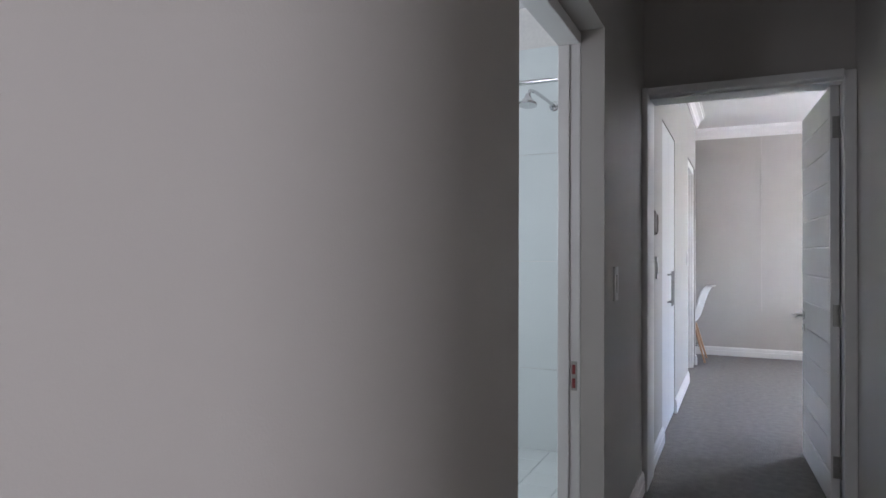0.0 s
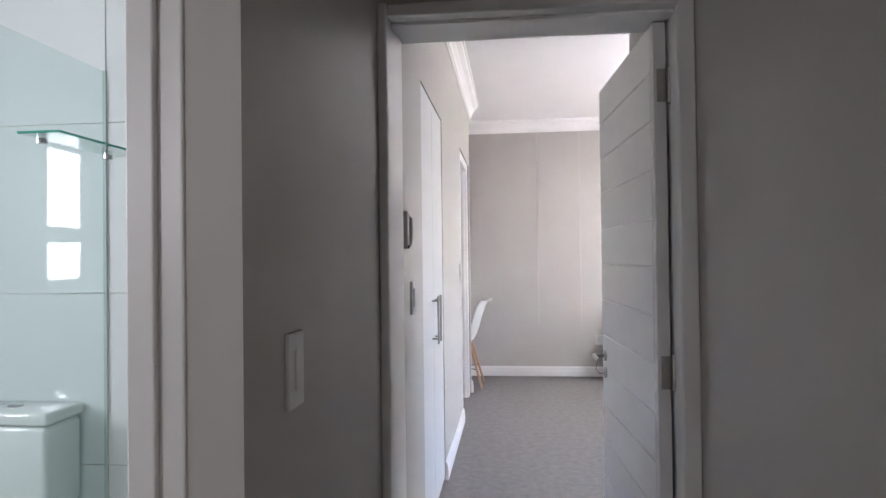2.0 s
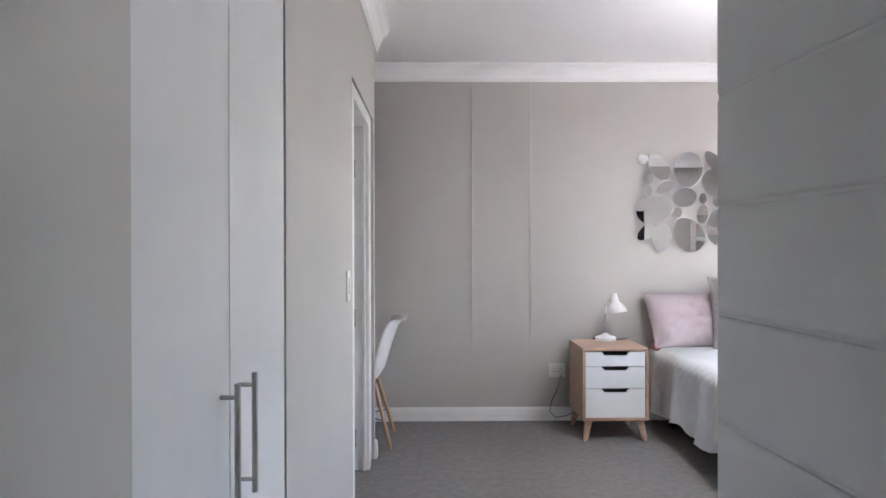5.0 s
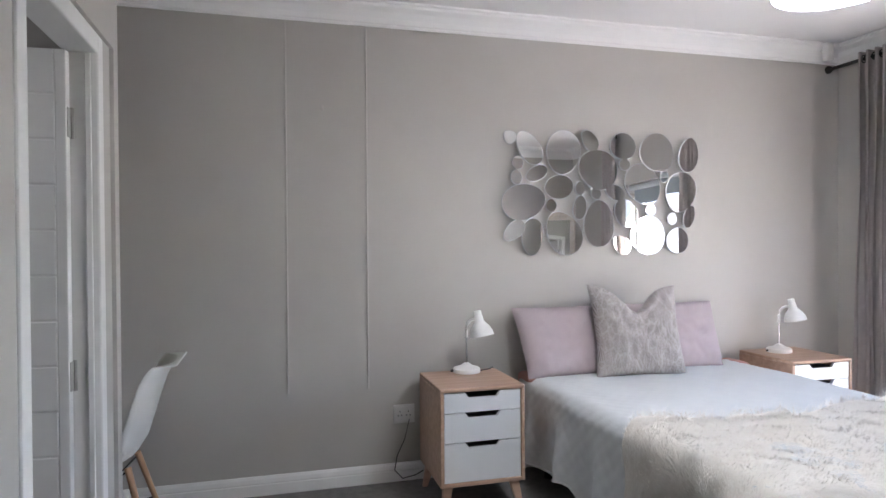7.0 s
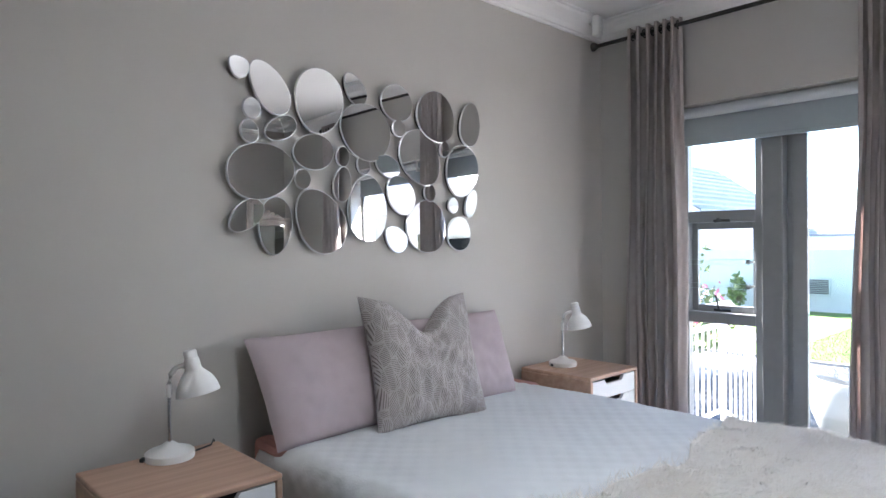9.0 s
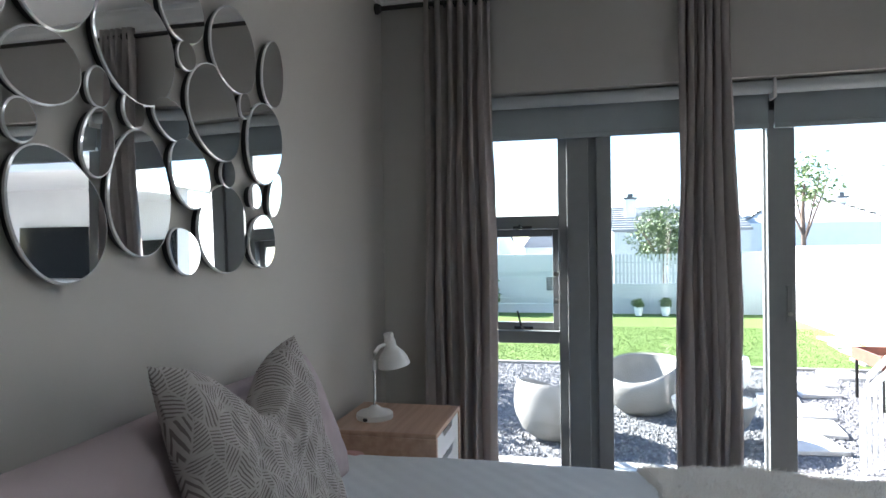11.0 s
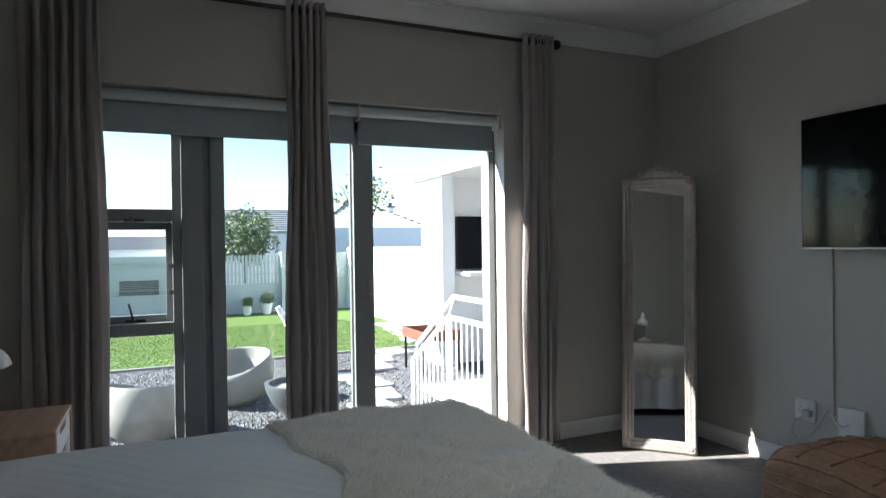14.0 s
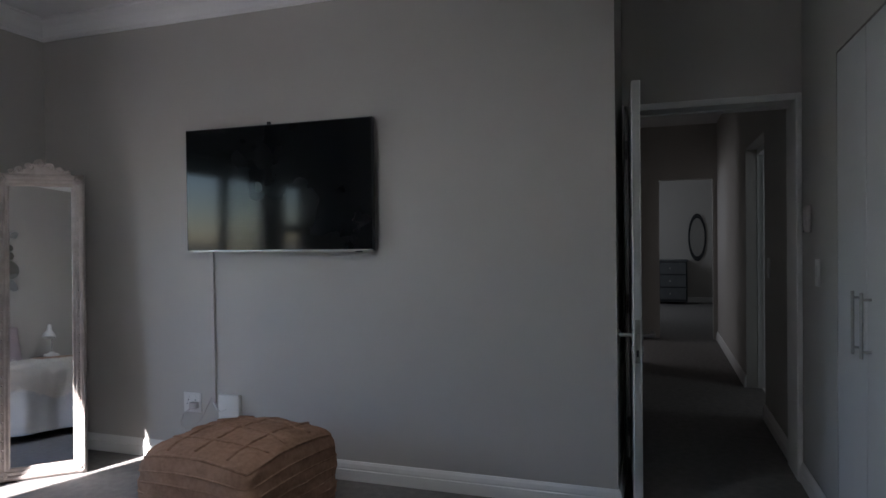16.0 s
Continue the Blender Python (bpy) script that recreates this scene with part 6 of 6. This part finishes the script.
tree(21.5, 4.75, 1.62, 1.02, "leafy olive-green garden tree behind the fence", 3, 5200, 0.055, 0.12, 6)
tree(20.5, 1.1, 3.0, 0.95, "slender sparse tree beyond the garden wall", 5, 700, 0.08, -0.02)
tree(7.3, 10.6, 0.55, 0.8, "dense green shrub beside the steps", 7, 2600, 0.06, 0.3)
tree(9.2, 10.9, 0.7, 0.95, "dense green shrub beside the gravel", 9, 2600, 0.06, 0.3)
fl = thing("flowering_bush", (8.0, 9.6, ZG), "pink flowering bush in the garden", "bush")
part("stem", tube([(0, 0, 0), (0.05, 0, 0.6)], 0.03, 6), BARK, fl)
leaf_mass("foliage", 0, 0, 0.85, 0.55, 0.55, 0.5, 1200, 0.05, fl, LEAF, 11, 0.2)
leaf_mass("blossom", 0, 0, 1.0, 0.58, 0.58, 0.45, 260, 0.045, fl, FLOWER, 12, 0.2)

for i, (y, k) in enumerate(((4.66, 0.72), (5.17, 0.6), (5.84, 0.56))):
    p = thing("plant_pot", (17.85, y, ZG), "white tapered pot with a small green shrub", "plant pot", "pots on the lawn edge")
    part("pot", lathe([(0.14 * k, 0.0), (0.20 * k, 0.36 * k), (0.21 * k, 0.40 * k), (0.18 * k, 0.40 * k), (0.17 * k, 0.34 * k)], 20, caps=False), WHITEW, p, "", True)
    leaf_mass("plant", 0, 0, 0.56 * k, 0.24 * k, 0.26 * k, 0.24 * k, 420, 0.035, p, LEAF, 20 + i, 0.25)


def scatter(name, label, category, x0, x1, y0, y1, z, count, make, material, seed):
    rnd = random.Random(seed)
    vs, fs = [], []
    for _ in range(count):
        make(rnd, Vector((rnd.uniform(x0, x1), rnd.uniform(y0, y1), z)), vs, fs)
    me = bpy.data.meshes.new(name)
    me.from_pydata(vs, [], fs)
    me.materials.append(material)
    return tagged(new(name, me), label, category, "", "stuff")


def pebble(rnd, p, vs, fs):
    s = rnd.uniform(0.012, 0.028)
    a = rnd.uniform(0, 6.28)
    i = len(vs)
    for k in range(4):
        b = a + k * 1.57 + rnd.uniform(-0.3, 0.3)
        vs.append((p.x + s * math.cos(b), p.y + s * 0.8 * math.sin(b), p.z + rnd.uniform(-0.006, 0.006)))
    vs.append((p.x + rnd.uniform(-0.3, 0.3) * s, p.y, p.z + s * rnd.uniform(0.5, 1.0)))
    fs += [(i + k, i + (k + 1) % 4, i + 4) for k in range(4)]


def blade(rnd, p, vs, fs):
    h, a = rnd.uniform(0.012, 0.026), rnd.uniform(0, 6.28)
    dx, dy = 0.006 * math.cos(a), 0.006 * math.sin(a)
    i = len(vs)
    vs += [(p.x - dx, p.y - dy, p.z), (p.x + dx, p.y + dy, p.z), (p.x + rnd.uniform(-0.02, 0.02), p.y + rnd.uniform(-0.02, 0.02), p.z + h)]
    fs.append((i, i + 1, i + 2))


for i, (y, s) in enumerate(((9.72, 0.62), (11.5, 0.5), (12.85, 0.5))):
    g = thing("wall_plant", (17.75, y, ZG), "loose green shrub in front of the garden wall", "shrub", "shrubs by the wall")
    for k in range(3):
        part("stem", tube([(0, 0, 0), (0.06 * (k - 1), 0.10 * (k - 1), 0.5 * s), (0.10 * (k - 1), 0.22 * (k - 1), 1.3 * s)], 0.018, 6, taper=0.5), BARK, g)
    leaf_mass("foliage", 0, 0, 0.95 * s, 0.42 * s, 0.50 * s, 0.85 * s, 250, 0.10, g, LEAF, 41 + i, 0.02)

scatter("gravel_stones", "loose grey crushed stones over the yard", "gravel", 5.75, 10.74, 2.6, 9.6, ZG - 0.010, 26000, pebble, GRAVEL, 31)
scatter("grass_blades", "short bright green grass blades of the lawn", "grass", 10.84, 15.5, 1.6, 9.6, ZG, 42000, blade, GRASS, 32)

# wall and floor tiles of the bathroom
tiled(bpy.data.objects["wall_bathroom_north"], 1.2, 0.6627 * 4, 1, 4, pose(-3.033, BYB, -0.155))
tiled(bpy.data.objects["wall_bathroom_north"], 1.03, 0.6627 * 4, 1, 4, pose(-1.831, BYB, -0.155))
tiled(bpy.data.objects["wall_bathroom_west"], 3.25, 0.6627 * 4, 3, 4, pose(-3.072, 0.22, -0.155, 0, 0, 90))
_me = mesh_of("floor_tile", B(0.0015, 0.0015, 0, 0.1985, 0.1985, 0.006, 0.001, 1), TILE)
pieces("floor_tile", _me, [pose(-3.06 + i * 0.2, 0.9 + j * 0.2, 0.006) for i in range(11) for j in range(13)], bath_floor)
